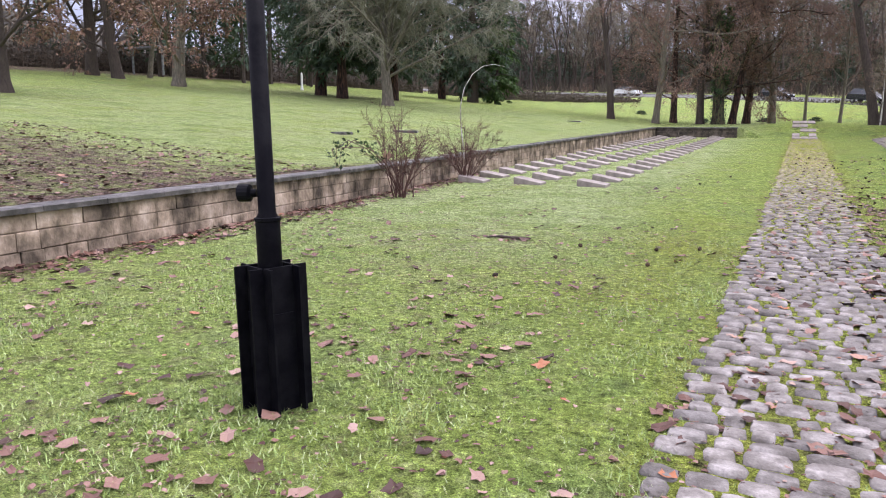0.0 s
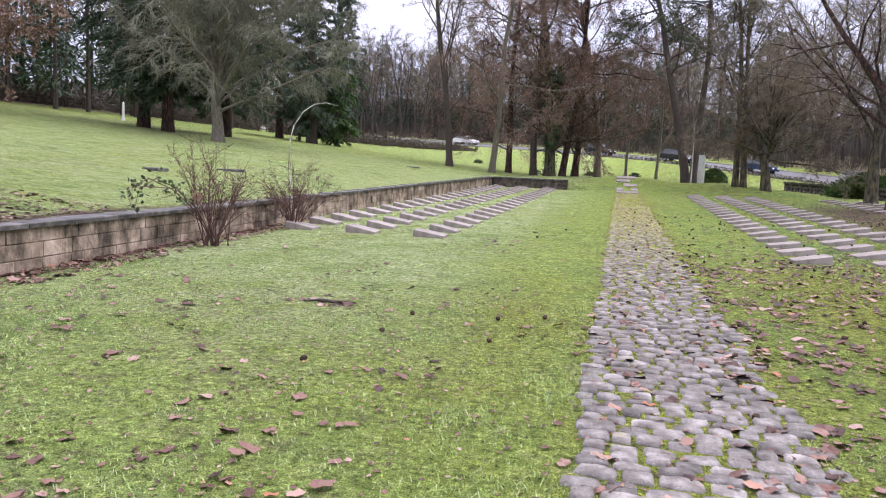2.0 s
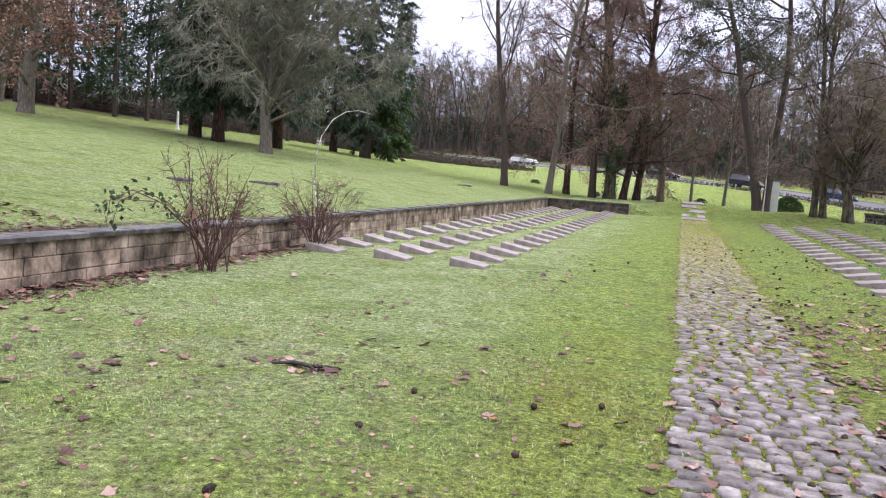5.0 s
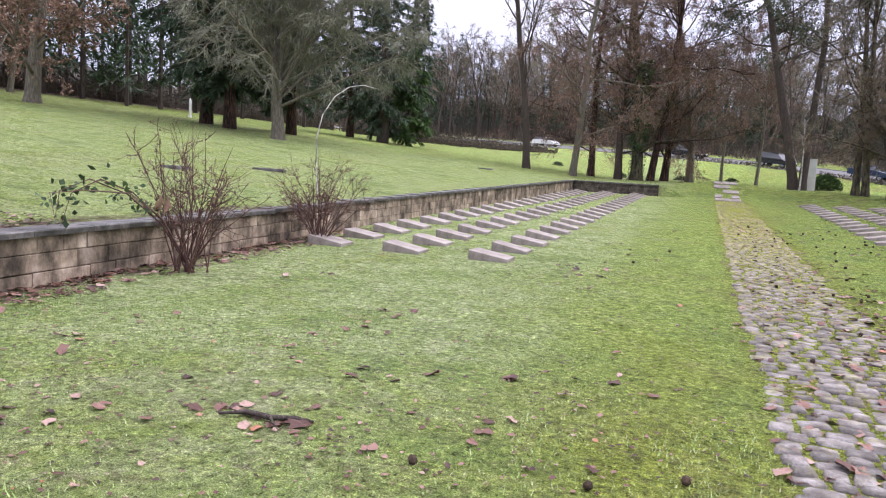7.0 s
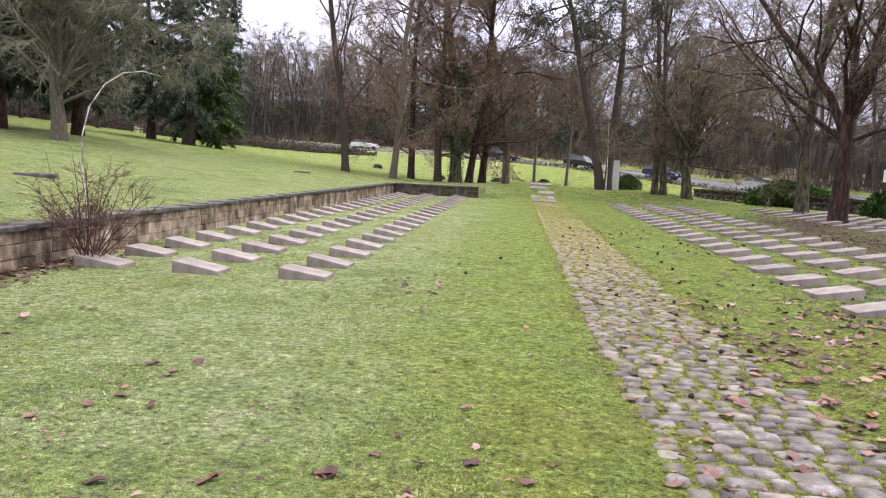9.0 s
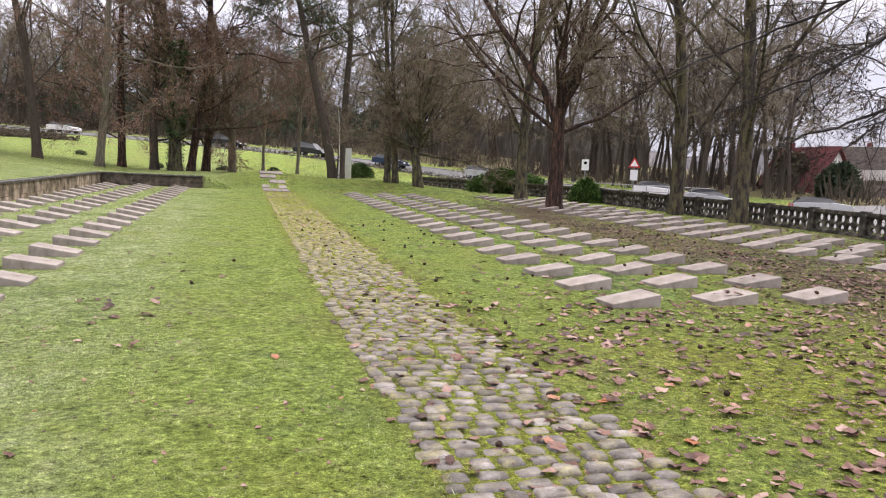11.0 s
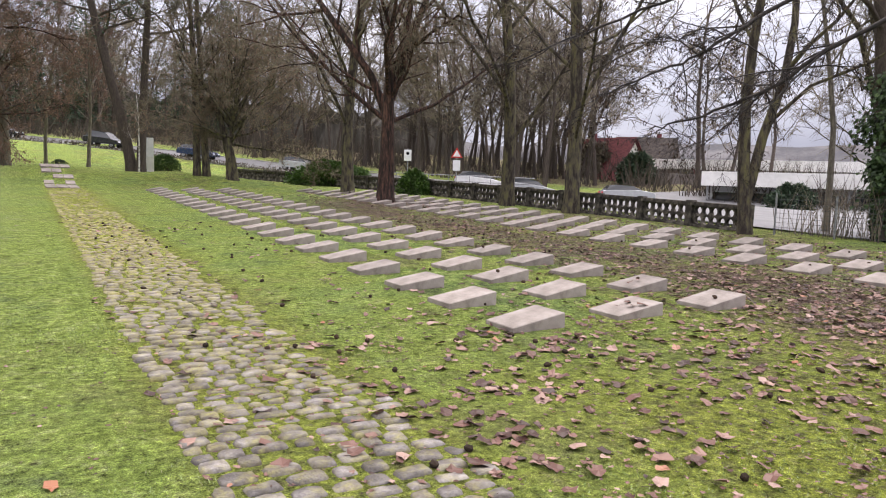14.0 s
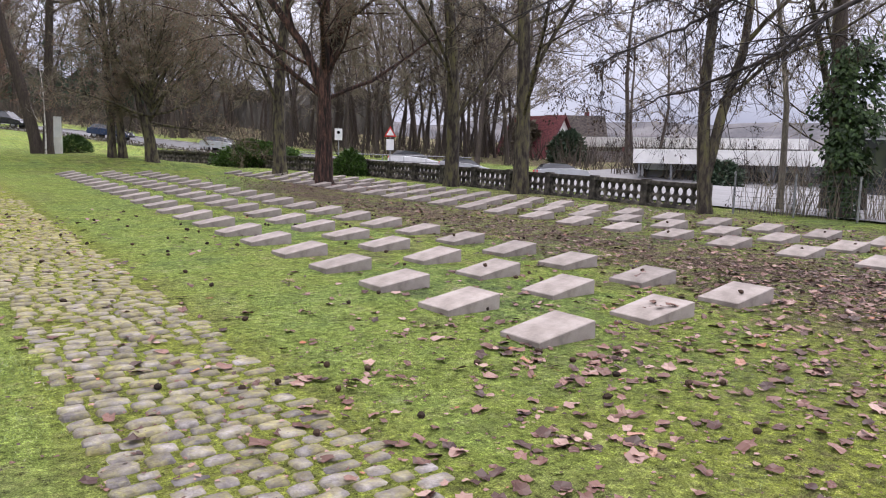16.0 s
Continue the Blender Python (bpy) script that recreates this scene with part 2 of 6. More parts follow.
M_BLACK = material("black_paint", ((0.3, (0.003, 0.003, 0.005)), (0.7, (0.008, 0.008, 0.01))), 6, 0.55, bump=0.1, fine=80, spec=0.05)
M_BARK = material("bark_grey", ((0.3, (0.13, 0.115, 0.095)), (0.55, (0.16, 0.145, 0.115)), (0.75, (0.22, 0.20, 0.16))), 5, 0.95, bump=1.0, fine=22, fine_amount=0.35, stretch=(3, 3, 0.6), depth=0.04)
M_BARK_DARK = material("bark_dark", ((0.3, (0.063, 0.049, 0.045)), (0.7, (0.085, 0.07, 0.058))), 5, 0.95, bump=1.0, fine=20, fine_amount=0.35, stretch=(3, 3, 0.5), depth=0.04)
M_BARK_RED = material("bark_red", ((0.3, (0.022, 0.018, 0.016)), (0.6, (0.07, 0.04, 0.032)), (0.85, (0.14, 0.075, 0.056))), 4, 0.95, bump=1.0, fine=18, fine_amount=0.4, stretch=(3, 3, 0.5), depth=0.05)
M_BARK_MOSS = material("bark_mossy", ((0.3, (0.035, 0.028, 0.025)), (0.55, (0.09, 0.078, 0.058)), (0.8, (0.13, 0.12, 0.06))), 3, 0.95, bump=1.0, fine=22, fine_amount=0.3, stretch=(2, 2, 0.6), depth=0.03)
M_BIRCH = material("bark_birch", ((0.3, (0.2, 0.19, 0.17)), (0.5, (0.6, 0.58, 0.55))), 5, 0.8, bump=0.3, fine=30)
M_TWIG = leafy("twigs_brown", ((0.0, (0.20, 0.165, 0.135)), (0.6, (0.16, 0.135, 0.10)), (1.0, (0.23, 0.21, 0.14))), 0.95)
M_TWIG_GREY = leafy("twigs_lichen", ((0.0, (0.242, 0.248, 0.188)), (0.6, (0.135, 0.135, 0.10)), (1.0, (0.20, 0.20, 0.15))), 0.95)
M_TWIG_RED = leafy("twigs_reddish", ((0.0, (0.16, 0.13, 0.11)), (0.6, (0.18, 0.11, 0.085)), (1.0, (0.24, 0.155, 0.115))), 0.95)
M_UNDER = leafy("undergrowth_brown", ((0.0, (0.05, 0.045, 0.038)), (0.6, (0.09, 0.075, 0.06)), (1.0, (0.12, 0.10, 0.075))), 0.95)
M_BARK_WET = material("bark_wet_black", ((0.3, (0.012, 0.01, 0.01)), (0.7, (0.032, 0.026, 0.024))), 6, 0.7, bump=0.6, fine=30, fine_amount=0.3)
M_BRAMBLE = leafy("shrub_stems", ((0.0, (0.05, 0.028, 0.025)), (0.6, (0.105, 0.058, 0.05)), (1.0, (0.17, 0.11, 0.09))), 0.85)
M_NEEDLE = leafy("needles_dark", ((0.0, (0.06, 0.09, 0.062)), (0.6, (0.046, 0.076, 0.046)), (1.0, (0.085, 0.12, 0.07))), 0.8)
M_NEEDLE_LIGHT = leafy("needles_green", ((0.0, (0.050, 0.092, 0.034)), (0.6, (0.06, 0.11, 0.035)), (1.0, (0.10, 0.165, 0.05))), 0.8)
M_IVY = leafy("ivy_leaves", ((0.0, (0.018, 0.035, 0.014)), (0.6, (0.04, 0.075, 0.025)), (1.0, (0.075, 0.125, 0.04))), 0.5)
M_HEDGE = leafy("hedge_leaves", ((0.0, (0.03, 0.06, 0.014)), (0.6, (0.065, 0.13, 0.028)), (1.0, (0.11, 0.2, 0.045))), 0.55)
M_DRYLEAF = leafy("leaves_brown_hanging", ((0.0, (0.15, 0.088, 0.07)), (0.5, (0.22, 0.135, 0.10)), (1.0, (0.33, 0.23, 0.165))), 0.85)
M_FALLEN = leafy("leaves_fallen", ((0.0, (0.035, 0.018, 0.015)), (0.3, (0.085, 0.04, 0.03)), (0.56, (0.15, 0.078, 0.06)), (0.8, (0.22, 0.125, 0.098)), (0.94, (0.34, 0.235, 0.195)), (1.0, (0.30, 0.11, 0.045))), 0.45)
M_GRASS = leafy("grass_blades", ((0.0, (0.10, 0.15, 0.045)), (0.4, (0.22, 0.32, 0.085)), (0.75, (0.34, 0.44, 0.16)), (0.92, (0.45, 0.52, 0.28)), (1.0, (0.45, 0.40, 0.25))), 0.7)
M_CONE = leafy("dark_cones", ((0.0, (0.02, 0.014, 0.01)), (1.0, (0.07, 0.045, 0.03))), 0.9)
M_BAL = material("balustrade_concrete", ((0.3, (0.035, 0.032, 0.028)), (0.55, (0.09, 0.08, 0.068)), (0.75, (0.17, 0.155, 0.13))), 3, 0.95, bump=0.5, fine=40, vary=0.15)
M_ASPHALT = material("wet_asphalt", ((0.3, (0.15, 0.15, 0.155)), (0.7, (0.11, 0.11, 0.115))), 0.7, 0.5, bump=0.2, fine=60, spec=0.4, object_space=False)
M_KERB = material("kerb_stone", ((0.3, (0.2, 0.2, 0.19)), (0.7, (0.34, 0.33, 0.32))), 3, 0.85, object_space=False)
M_WHITE = material("white_render", ((0.3, (0.68, 0.68, 0.66)), (0.7, (0.80, 0.80, 0.78))), 0.8, 0.85, bump=0.1, fine=12, fine_amount=0.06)
M_PANEL = material("light_grey_panel", ((0.3, (0.55, 0.56, 0.57)), (0.7, (0.66, 0.67, 0.68))), 0.5, 0.5, bump=0.05, fine=8, fine_amount=0.05)
M_ROOF_RED = material("roof_tiles_red", ((0.3, (0.10, 0.03, 0.034)), (0.7, (0.18, 0.055, 0.058))), 2.5, 0.85, bump=0.6, fine=9, stretch=(1, 1, 3))
M_ROOF_DARK = material("roof_tiles_dark", ((0.3, (0.035, 0.03, 0.028)), (0.7, (0.085, 0.07, 0.062))), 2.5, 0.85, bump=0.6, fine=9, stretch=(1, 1, 3))
M_METAL = material("galvanised_steel", ((0.3, (0.22, 0.23, 0.24)), (0.7, (0.34, 0.35, 0.36))), 6, 0.5, 0.6, bump=0.05)
M_WIRE = material("dark_wire", ((0.3, (0.05, 0.055, 0.055)), (0.7, (0.09, 0.095, 0.095))), 6, 0.6, 0.3, bump=0)
M_WOODRAIL = material("dark_timber", ((0.3, (0.045, 0.033, 0.025)), (0.7, (0.11, 0.085, 0.065))), 4, 0.9, stretch=(1, 6, 6))
M_TYRE = material("tyre_rubber", ((0.3, (0.015, 0.015, 0.015)), (0.7, (0.03, 0.03, 0.03))), 8, 0.85)
M_RED = material("red_paint", ((0.3, (0.5, 0.03, 0.03)), (0.7, (0.6, 0.05, 0.04))), 6, 0.5, bump=0)
M_SIGNWHITE = material("white_enamel", ((0.3, (0.72, 0.74, 0.75)), (0.7, (0.8, 0.81, 0.82))), 3, 0.4, bump=0, fine_amount=0.04)
M_BLUE = material("blue_enamel", ((0.3, (0.02, 0.06, 0.22)), (0.7, (0.03, 0.08, 0.28))), 3, 0.4, bump=0)


def glass_material(name, colour):
    m = bpy.data.materials.new(name)
    m.use_nodes = True
    b = m.node_tree.nodes["Principled BSDF"]
    b.inputs["Base Color"].default_value = (*colour, 1)
    b.inputs["Roughness"].default_value, b.inputs["Specular IOR Level"].default_value = 0.05, 0.8
    return m


M_GLASS = glass_material("dark_window_glass", (0.03, 0.035, 0.04))


def car_paint(name, colour):
    m = material(name, ((0.3, tuple(0.9 * c for c in colour)), (0.7, colour)), 3, 0.25, bump=0, fine_amount=0.05, spec=0.6)
    m.node_tree.nodes["Principled BSDF"].inputs["Coat Weight"].default_value = 0.6
    return m


# ---- mesh helpers ----
class Geo:
    """Gathers vertices and faces of one mesh."""

    def __init__(self):
        self.v, self.f = [], []

    def add(self, verts, faces):
        k = len(self.v)
        self.v.extend(verts)
        self.f.extend([tuple(i + k for i in f) for f in faces])

    def tube(self, pts, radii, sides=6, cap=False):
        k, n = len(self.v), len(pts)
        side = None
        for i, p in enumerate(pts):
            d = (pts[min(i + 1, n - 1)] - pts[max(i - 1, 0)])
            d = d.normalized() if d.length > 1e-9 else Vector((0, 0, 1))
            if side is None:
                side = d.orthogonal().normalized()
            else:
                side = side - d * side.dot(d)
                side = side.normalized() if side.length > 1e-6 else d.orthogonal().normalized()
            up = d.cross(side)
            for j in range(sides):
                a = math.tau * j / sides
                self.v.append(p + (side * math.cos(a) + up * math.sin(a)) * radii[i])
        for i in range(n - 1):
            for j in range(sides):
                a, b = k + i * sides + j, k + i * sides + (j + 1) % sides
                self.f.append((a, b, b + sides, a + sides))
        if cap:
            self.f.append(tuple(k + (n - 1) * sides + j for j in range(sides)))
            self.f.append(tuple(k + j for j in reversed(range(sides))))

    def spike(self, p, q, r):
        """A three-sided thin twig that ends in a point."""
        d = (q - p)
        s = d.orthogonal().normalized()
        u = d.normalized().cross(s)
        k = len(self.v)
        for a in (0, 2.1, 4.2):
            self.v.append(p + (s * math.cos(a) + u * math.sin(a)) * r)
        self.v.append(q)
        self.f.extend(((k, k + 1, k + 3), (k + 1, k + 2, k + 3), (k + 2, k, k + 3)))

    def box(self, x0, x1, y0, y1, z0, z1):
        self.add([Vector(c) for c in ((x0, y0, z0), (x1, y0, z0), (x1, y1, z0), (x0, y1, z0), (x0, y0, z1), (x1, y0, z1), (x1, y1, z1), (x0, y1, z1))],
                 [(0, 3, 2, 1), (4, 5, 6, 7), (0, 1, 5, 4), (1, 2, 6, 5), (2, 3, 7, 6), (3, 0, 4, 7)])

    def leaf(self, p, d, n, length, width):
        """A small pointed leaf, two triangles folded along its rib."""
        s = d.cross(n).normalized() * width * 0.5
        up = n.normalized() * width * 0.18
        k = len(self.v)
        self.v.extend((p, p + d * length * 0.45 + s + up, p + d * length, p + d * length * 0.45 - s + up))
        self.f.extend(((k, k + 1, k + 2), (k, k + 2, k + 3)))

    def mesh(self, name, mat, smooth=False):
        me = bpy.data.meshes.new(name)
        me.from_pydata([tuple(v) for v in self.v], [], self.f)
        me.materials.append(mat)
        if smooth:
            me.polygons.foreach_set("use_smooth", [True] * len(me.polygons))
        me.update()
        return me


def part(name, geo, mat, parent, label="", smooth=False):
    ob = new(name, geo.mesh(name, mat, smooth) if isinstance(geo, Geo) else geo)
    ob.parent = parent
    return tagged(ob, label) if label else ob


def thing(name, label, category, at, group="", turn=0.0):
    ob = new(name)
    ob.matrix_basis = pose(*at, 0, 0, turn)
    return tagged(ob, label, category, group)


def solid(name, geo, mat, label, category, at=(0, 0, 0), group="", kind="", smooth=False):
    ob = new(name, geo.mesh(name, mat, smooth))
    ob.location = at
    return tagged(ob, label, category, group, kind)


def bevelled(w, d, h, b=0.01, seed=0, rough=0.0, top=None):
    """A box resting on z = 0, with chamfered top edges and slightly uneven corners; top: heights of its four top corners."""
    r = random.Random(seed)
    j = lambda: r.uniform(-rough, rough)
    hs = top or (h, h, h, h)
    x, y = w / 2, d / 2
    cs = ((-x, -y), (x, -y), (x, y), (-x, y))
    v = [(cx + j(), cy + j(), 0) for cx, cy in cs]
    v += [(v[i][0], v[i][1], hs[i] - b) for i in range(4)]
    v += [(v[i][0] - math.copysign(b, cs[i][0]), v[i][1] - math.copysign(b, cs[i][1]), hs[i] + j() * 0.3) for i in range(4)]
    f = [(3, 2, 1, 0)] + [(i, (i + 1) % 4, 4 + (i + 1) % 4, 4 + i) for i in range(4)] + [(4 + i, 4 + (i + 1) % 4, 8 + (i + 1) % 4, 8 + i) for i in range(4)] + [(8, 9, 10, 11)]
    return v, f


# ---- the lie of the land ----
WALL_X, WALL_END_Y, WALL_END_X, WALL_H = -7.62, 47.15, -3.35, 0.62
ROAD = [(-170, 185, 14.0), (-91, 154, 10.1), (-48, 135, 7.5), (-12, 116.5, 5.65), (6.5, 105.5, 4.45), (19.5, 95.5, 2.95), (31, 81, 1.5), (40, 64, 0.5), (46, 46, -0.2), (51, 28, -0.7), (56, 5, -1.2), (62, -60, -2.0)]


def ease(a, b, v):
    s = min(1.0, max(0.0, (v - a) / (b - a)))
    return s * s * (3 - 2 * s)


def wall_x(y):
    """The retaining wall's face bends away from the path at its near end."""
    return -7.1 - 1.25 * ease(2, 20, y) + 0.25 * ease(25, 45, y)


def near_road(x, y):
    """Distance to the road's middle (negative on the near side) and the road's height there."""
    best = None
    for (ax, ay, az), (bx, by, bz) in zip(ROAD, ROAD[1:]):
        dx, dy = bx - ax, by - ay
        s = min(1.0, max(0.0, ((x - ax) * dx + (y - ay) * dy) / (dx * dx + dy * dy)))
        px, py = ax + s * dx, ay + s * dy
        d = math.hypot(x - px, y - py)
        if best is None or d < best[0]:
            best = (d, az + s * (bz - az), dx * (y - py) - dy * (x - px))
    d, z, side = best
    return (d if side > 0 else -d), z


def ground(x, y):
    """The height of the ground."""
    z = 0.0245 * (math.sqrt((y - 16) ** 2 + 4) + (y - 16)) / 2 if y > -40 else 0.0
    if y > 47:
        z -= 0.0095 * (y - 47)
    z += 0.07 * ease(1, 8, x)
    wx = wall_x(y)
    if x < wx - 0.15:
        z += WALL_H - 0.03 + 0.1 * min(max(0, wx - x), 60)
    else:
        ramp = ease(47.2, 54, y)
        edge = 1 - ease(-3.4, -1.6, x)
        k = max(ramp, edge * (1.0 if y > WALL_END_Y + 0.2 else 0.0))
        z += 0.6 * k * (1 - ease(7, 15, x))
    z += 0.3 * math.exp(-((x - 0.3) / 2.2) ** 2) * ease(47.5, 53, y) * (1 - ease(56, 62, y))
    d, zr = near_road(x, y)
    if d > 4:
        z = zr + 0.28 + 0.06 * min(d - 4, 60)
    else:
        reach = 40 - 28 * ease(4, 14, x)
        z = z + (zr + 0.07 * max(d, -4) - z) * (1 - ease(4, reach, -d))
    return z


def soil_amount(x, y):
    """How bare the ground is: leaf litter by the wall, between the grave rows and under the trees."""
    s = 0.55 * ease(4.5, 7.5, x) * (1 - ease(17, 20, x)) * ease(12.5, 15, y) * (1 - ease(30, 44, y))
    s += 0.75 * math.exp(-((x - 12.0) / 3.0) ** 2 - ((y - 37.5) / 4.0) ** 2)
    s += 0.35 * math.exp(-((x - 9) / 1.6) ** 2) * ease(15, 18, y) * (1 - ease(34, 44, y))
    s += 0.34 * ease(1.2, 4.5, x) * ease(6, 10, y) * (1 - ease(15, 19, y)) * (1 - ease(10, 16, x))
    s += 0.33 * (1 - ease(8.5, 12, y)) * (1 - ease(-1.6, -0.6, x)) * ease(-7.3, -6.0, x)
    if wall_x(y) - 0.5 < x < wall_x(y) + 0.8:
        s += 0.8 * ease(0.8, 0.2, x - wall_x(y)) * (1 - ease(16, 20, y)) if y < 20 else 0
    if x < wall_x(y):
        s += 0.85 * (1 - ease(8, 13, y)) * (1 - ease(6, 14, -x - 7.6))
        s += 0.25 * math.exp(-((y - 46) / 9) ** 2) * ease(20, 26, -x)
    if y > 46 and x > -16:
        s += 0.3 * ease(47, 56, y) * (1 - ease(64, 72, y)) * (1 - ease(4, 9, x)) * (1.0 if x < -1 else 0.3)
    s += 0.26 * ease(-20, -30, x) * ease(26, 36, y)
    if x < -40 and y > 20:
        s += 0.9 * ease(-50, -55, x)
    if y > 60 or x > 25:
        s += 0.9 * ease(9, 14, near_road(x, y)[0])
    return min(1.0, s)


def lines(*runs):
    out = []
    for a, b, step in runs:
        n = max(1, round((b - a) / step))
        out += [a + (b - a) * i / n for i in range(n)]
    return out + [runs[-1][1]]


gx = lines((-900, -200, 100), (-200, -60, 10), (-60, -24, 2), (-24, -8.4, 0.6), (-8.4, WALL_X - 0.17, 0.3), (WALL_X - 0.17, WALL_X - 0.12, 0.05), (WALL_X - 0.12, -3.3, 0.3), (-3.3, -0.35, 0.25), (-0.35, 0.97, 0.22), (0.97, 20, 0.5), (20, 70, 2), (70, 200, 10), (200, 900, 100))
gy = lines((-900, -100, 100), (-100, -10, 9), (-10, 0, 1), (0, 30, 0.4), (30, WALL_END_Y + 0.15, 0.6), (WALL_END_Y + 0.15, WALL_END_Y + 0.25, 0.05), (WALL_END_Y + 0.25, 80, 0.8), (80, 160, 3), (160, 300, 20), (300, 900, 100))
def moss_amount(x, y):
    """The yellow moss of the path's joints, the overgrown far path and the damp ground beside it."""
    m = ease(-0.45, -0.3, x) * (1 - ease(0.92, 1.1, x)) * (0.75 + 0.25 * ease(16, 28, y)) * (1 - ease(47, 49, y))
    m = max(m, 0.85 * ease(1.0, 2.6, x) * (1 - ease(13, 18, y)) * (1 - ease(9, 14, x)))
    m = max(m, (0.6 + 0.35 * noise.noise((x * 0.9, y * 0.7, 6))) * math.exp(-((x + 1.2) / 0.75) ** 2) * (1 - ease(9.5, 14, y)) * ease(3, 8, y))
    return m


def pale_amount(x, y):
    """Where the turf is pale and fine: the middle of the lower lawn and the upper lawn."""
    if x < wall_x(y):
        return (0.72 - 0.45 * ease(14, 34, wall_x(y) - x)) * (1 - 0.75 * ease(44, 56, y))
    wander_x = x + 0.9 * noise.noise((x * 0.5, y * 0.5, 12))
    return (0.42 + 0.5 * ease(6, 12, y)) * (1 - ease(-3.2, -0.6, wander_x)) * (1 - 0.45 * ease(30, 44, y))


def lush_amount(x, y):
    """Thick fresh green turf: both verges of the path and the lawn where the walk begins."""
    if x < wall_x(y):
        return 0.12
    k = 0.85 * ease(-3.2, -1.6, x) * (1 - ease(-0.5, -0.3, x)) * ease(9, 13, y) * (1 - 0.4 * ease(26, 40, y))
    k = max(k, 0.55 * ease(0.95, 1.15, x) * (1 - ease(2.4, 4.0, x)) * ease(12, 16, y))
    return max(k, 0.6 * (1 - ease(5, 8.5, y)) * (1 - ease(-0.7, -0.3, x)))


verts, soil, moss, pale, lush = [], [], [], [], []
for y in gy:
    shift = wall_x(y) - WALL_X
    for x in gx:
        x = x + shift * ease(-24, -9, x) * (1 - ease(-6.6, -3.4, x))
        near = -30 < x < 25 and -5 < y < 60
        wob = 0.02 * noise.noise((x * 0.5, y * 0.5, 0)) + 0.008 * noise.noise((x * 2.1, y * 2.1, 5)) if near else 0
        if near and -0.5 < x < 1.1:
            wob *= 0.1
        verts.append((x, y, ground(x, y) + wob))
        soil.append(soil_amount(x, y))
        moss.append(moss_amount(x, y))
        pale.append(pale_amount(x, y))
        lush.append(lush_amount(x, y))
nx = len(gx)
faces = [(j * nx + i, j * nx + i + 1, (j + 1) * nx + i + 1, (j + 1) * nx + i) for j in range(len(gy) - 1) for i in range(nx - 1)]
me = bpy.data.meshes.new("ground")
me.from_pydata(verts, [], faces)
me.materials.append(M_GROUND)
me.polygons.foreach_set("use_smooth", [True] * len(me.polygons))
att = me.attributes.new("soil", "FLOAT", "POINT")
att.data.foreach_set("value", soil)
att = me.attributes.new("moss", "FLOAT", "POINT")
att.data.foreach_set("value", moss)
att = me.attributes.new("lush", "FLOAT", "POINT")
att.data.foreach_set("value", lush)
att = me.attributes.new("pale", "FLOAT", "POINT")
att.data.foreach_set("value", pale)
tagged(new("ground", me), "mossy winter lawn with leaf litter and bare patches", "lawn", kind="structure")


# ---- road ----
def ribbon(name, line, off0, off1, lift, mat, label, category):
    g = Geo()
    pts = [Vector(p) for p in line]
    dense = []
    for a, b in zip(pts, pts[1:]):
        n = max(1, int((b - a).length / 4))
        dense += [a.lerp(b, i / n) for i in range(n)]
    dense.append(pts[-1])
    for _ in range(6):
        dense = [dense[0]] + [(dense[i - 1] + dense[i] * 2 + dense[i + 1]) / 4 for i in range(1, len(dense) - 1)] + [dense[-1]]
    for i, p in enumerate(dense):
        d = dense[min(i + 1, len(dense) - 1)] - dense[max(i - 1, 0)]
        s = Vector((d.y, -d.x, 0)).normalized()
        for o in (off0, off1):
            q = p + s * o
            g.v.append(Vector((q.x, q.y, p.z + lift - 0.07 * o)))
        for o in (off1, off0):
            q = p + s * o
            g.v.append(Vector((q.x, q.y, p.z - 0.8)))
    for i in range(len(dense) - 1):
        a, b = 4 * i, 4 * i + 4
        g.f += [(a, b, b + 1, a + 1), (a + 1, b + 1, b + 2, a + 2), (a + 3, a, b, b + 3)]
    return solid(name, g, mat, label, category, kind="structure")


road = ribbon("road", ROAD, -3.6, 3.6, 0.06, M_ASPHALT, "wet grey asphalt road climbing past the cemetery", "road")
kerb = ribbon("kerb", ROAD, 3.6, 3.85, 0.16, M_KERB, "light stone kerb along the road", "kerb")
kerb_far = ribbon("kerb_far", ROAD, -3.85, -3.6, 0.16, M_KERB, "light stone kerb along the road's far side", "kerb")
forecourt = Geo()
FX = [20 + 2.5 * i for i in range(34)]
FY = [-30 + 4 * i for i in range(24)]
for y in FY:
    for x in FX:
        forecourt.v.append(Vector((x, y, ground(x, y) + 0.06)))
for j in range(len(FY) - 1):
    for i in range(len(FX) - 1):
        if FX[i] >= 20 + 0.25 * max(0, FY[j] - 50):
            a = j * len(FX) + i
            forecourt.f.append((a, a + 1, a + 1 + len(FX), a + len(FX)))
solid("pavement", forecourt, M_ASPHALT, "wet grey paved forecourt beyond the balustrade", "pavement", kind="structure")

# ---- retaining wall ----
wall = thing("wall_retaining", "low retaining wall of weathered sandstone blocks with dark coping", "wall", (0, 0, 0))
wall["kind"] = "structure"
core = Geo()
YS = [-4 + 1.0 * i for i in range(52)] + [WALL_END_Y + 0.3]
for y0, y1 in zip(YS, YS[1:]):
    core.box(wall_x(y0) - 0.3, wall_x(y1) - 0.05, y0, y1, ground(-5, y0) - 0.3, ground(-5, y0) + WALL_H - 0.07)
core.box(wall_x(47) - 0.02, WALL_END_X, WALL_END_Y + 0.02, WALL_END_Y + 0.3, 0.2, ground(-5, 47.1) + WALL_H - 0.07)
part("wall_core", core, M_MORTAR, wall)

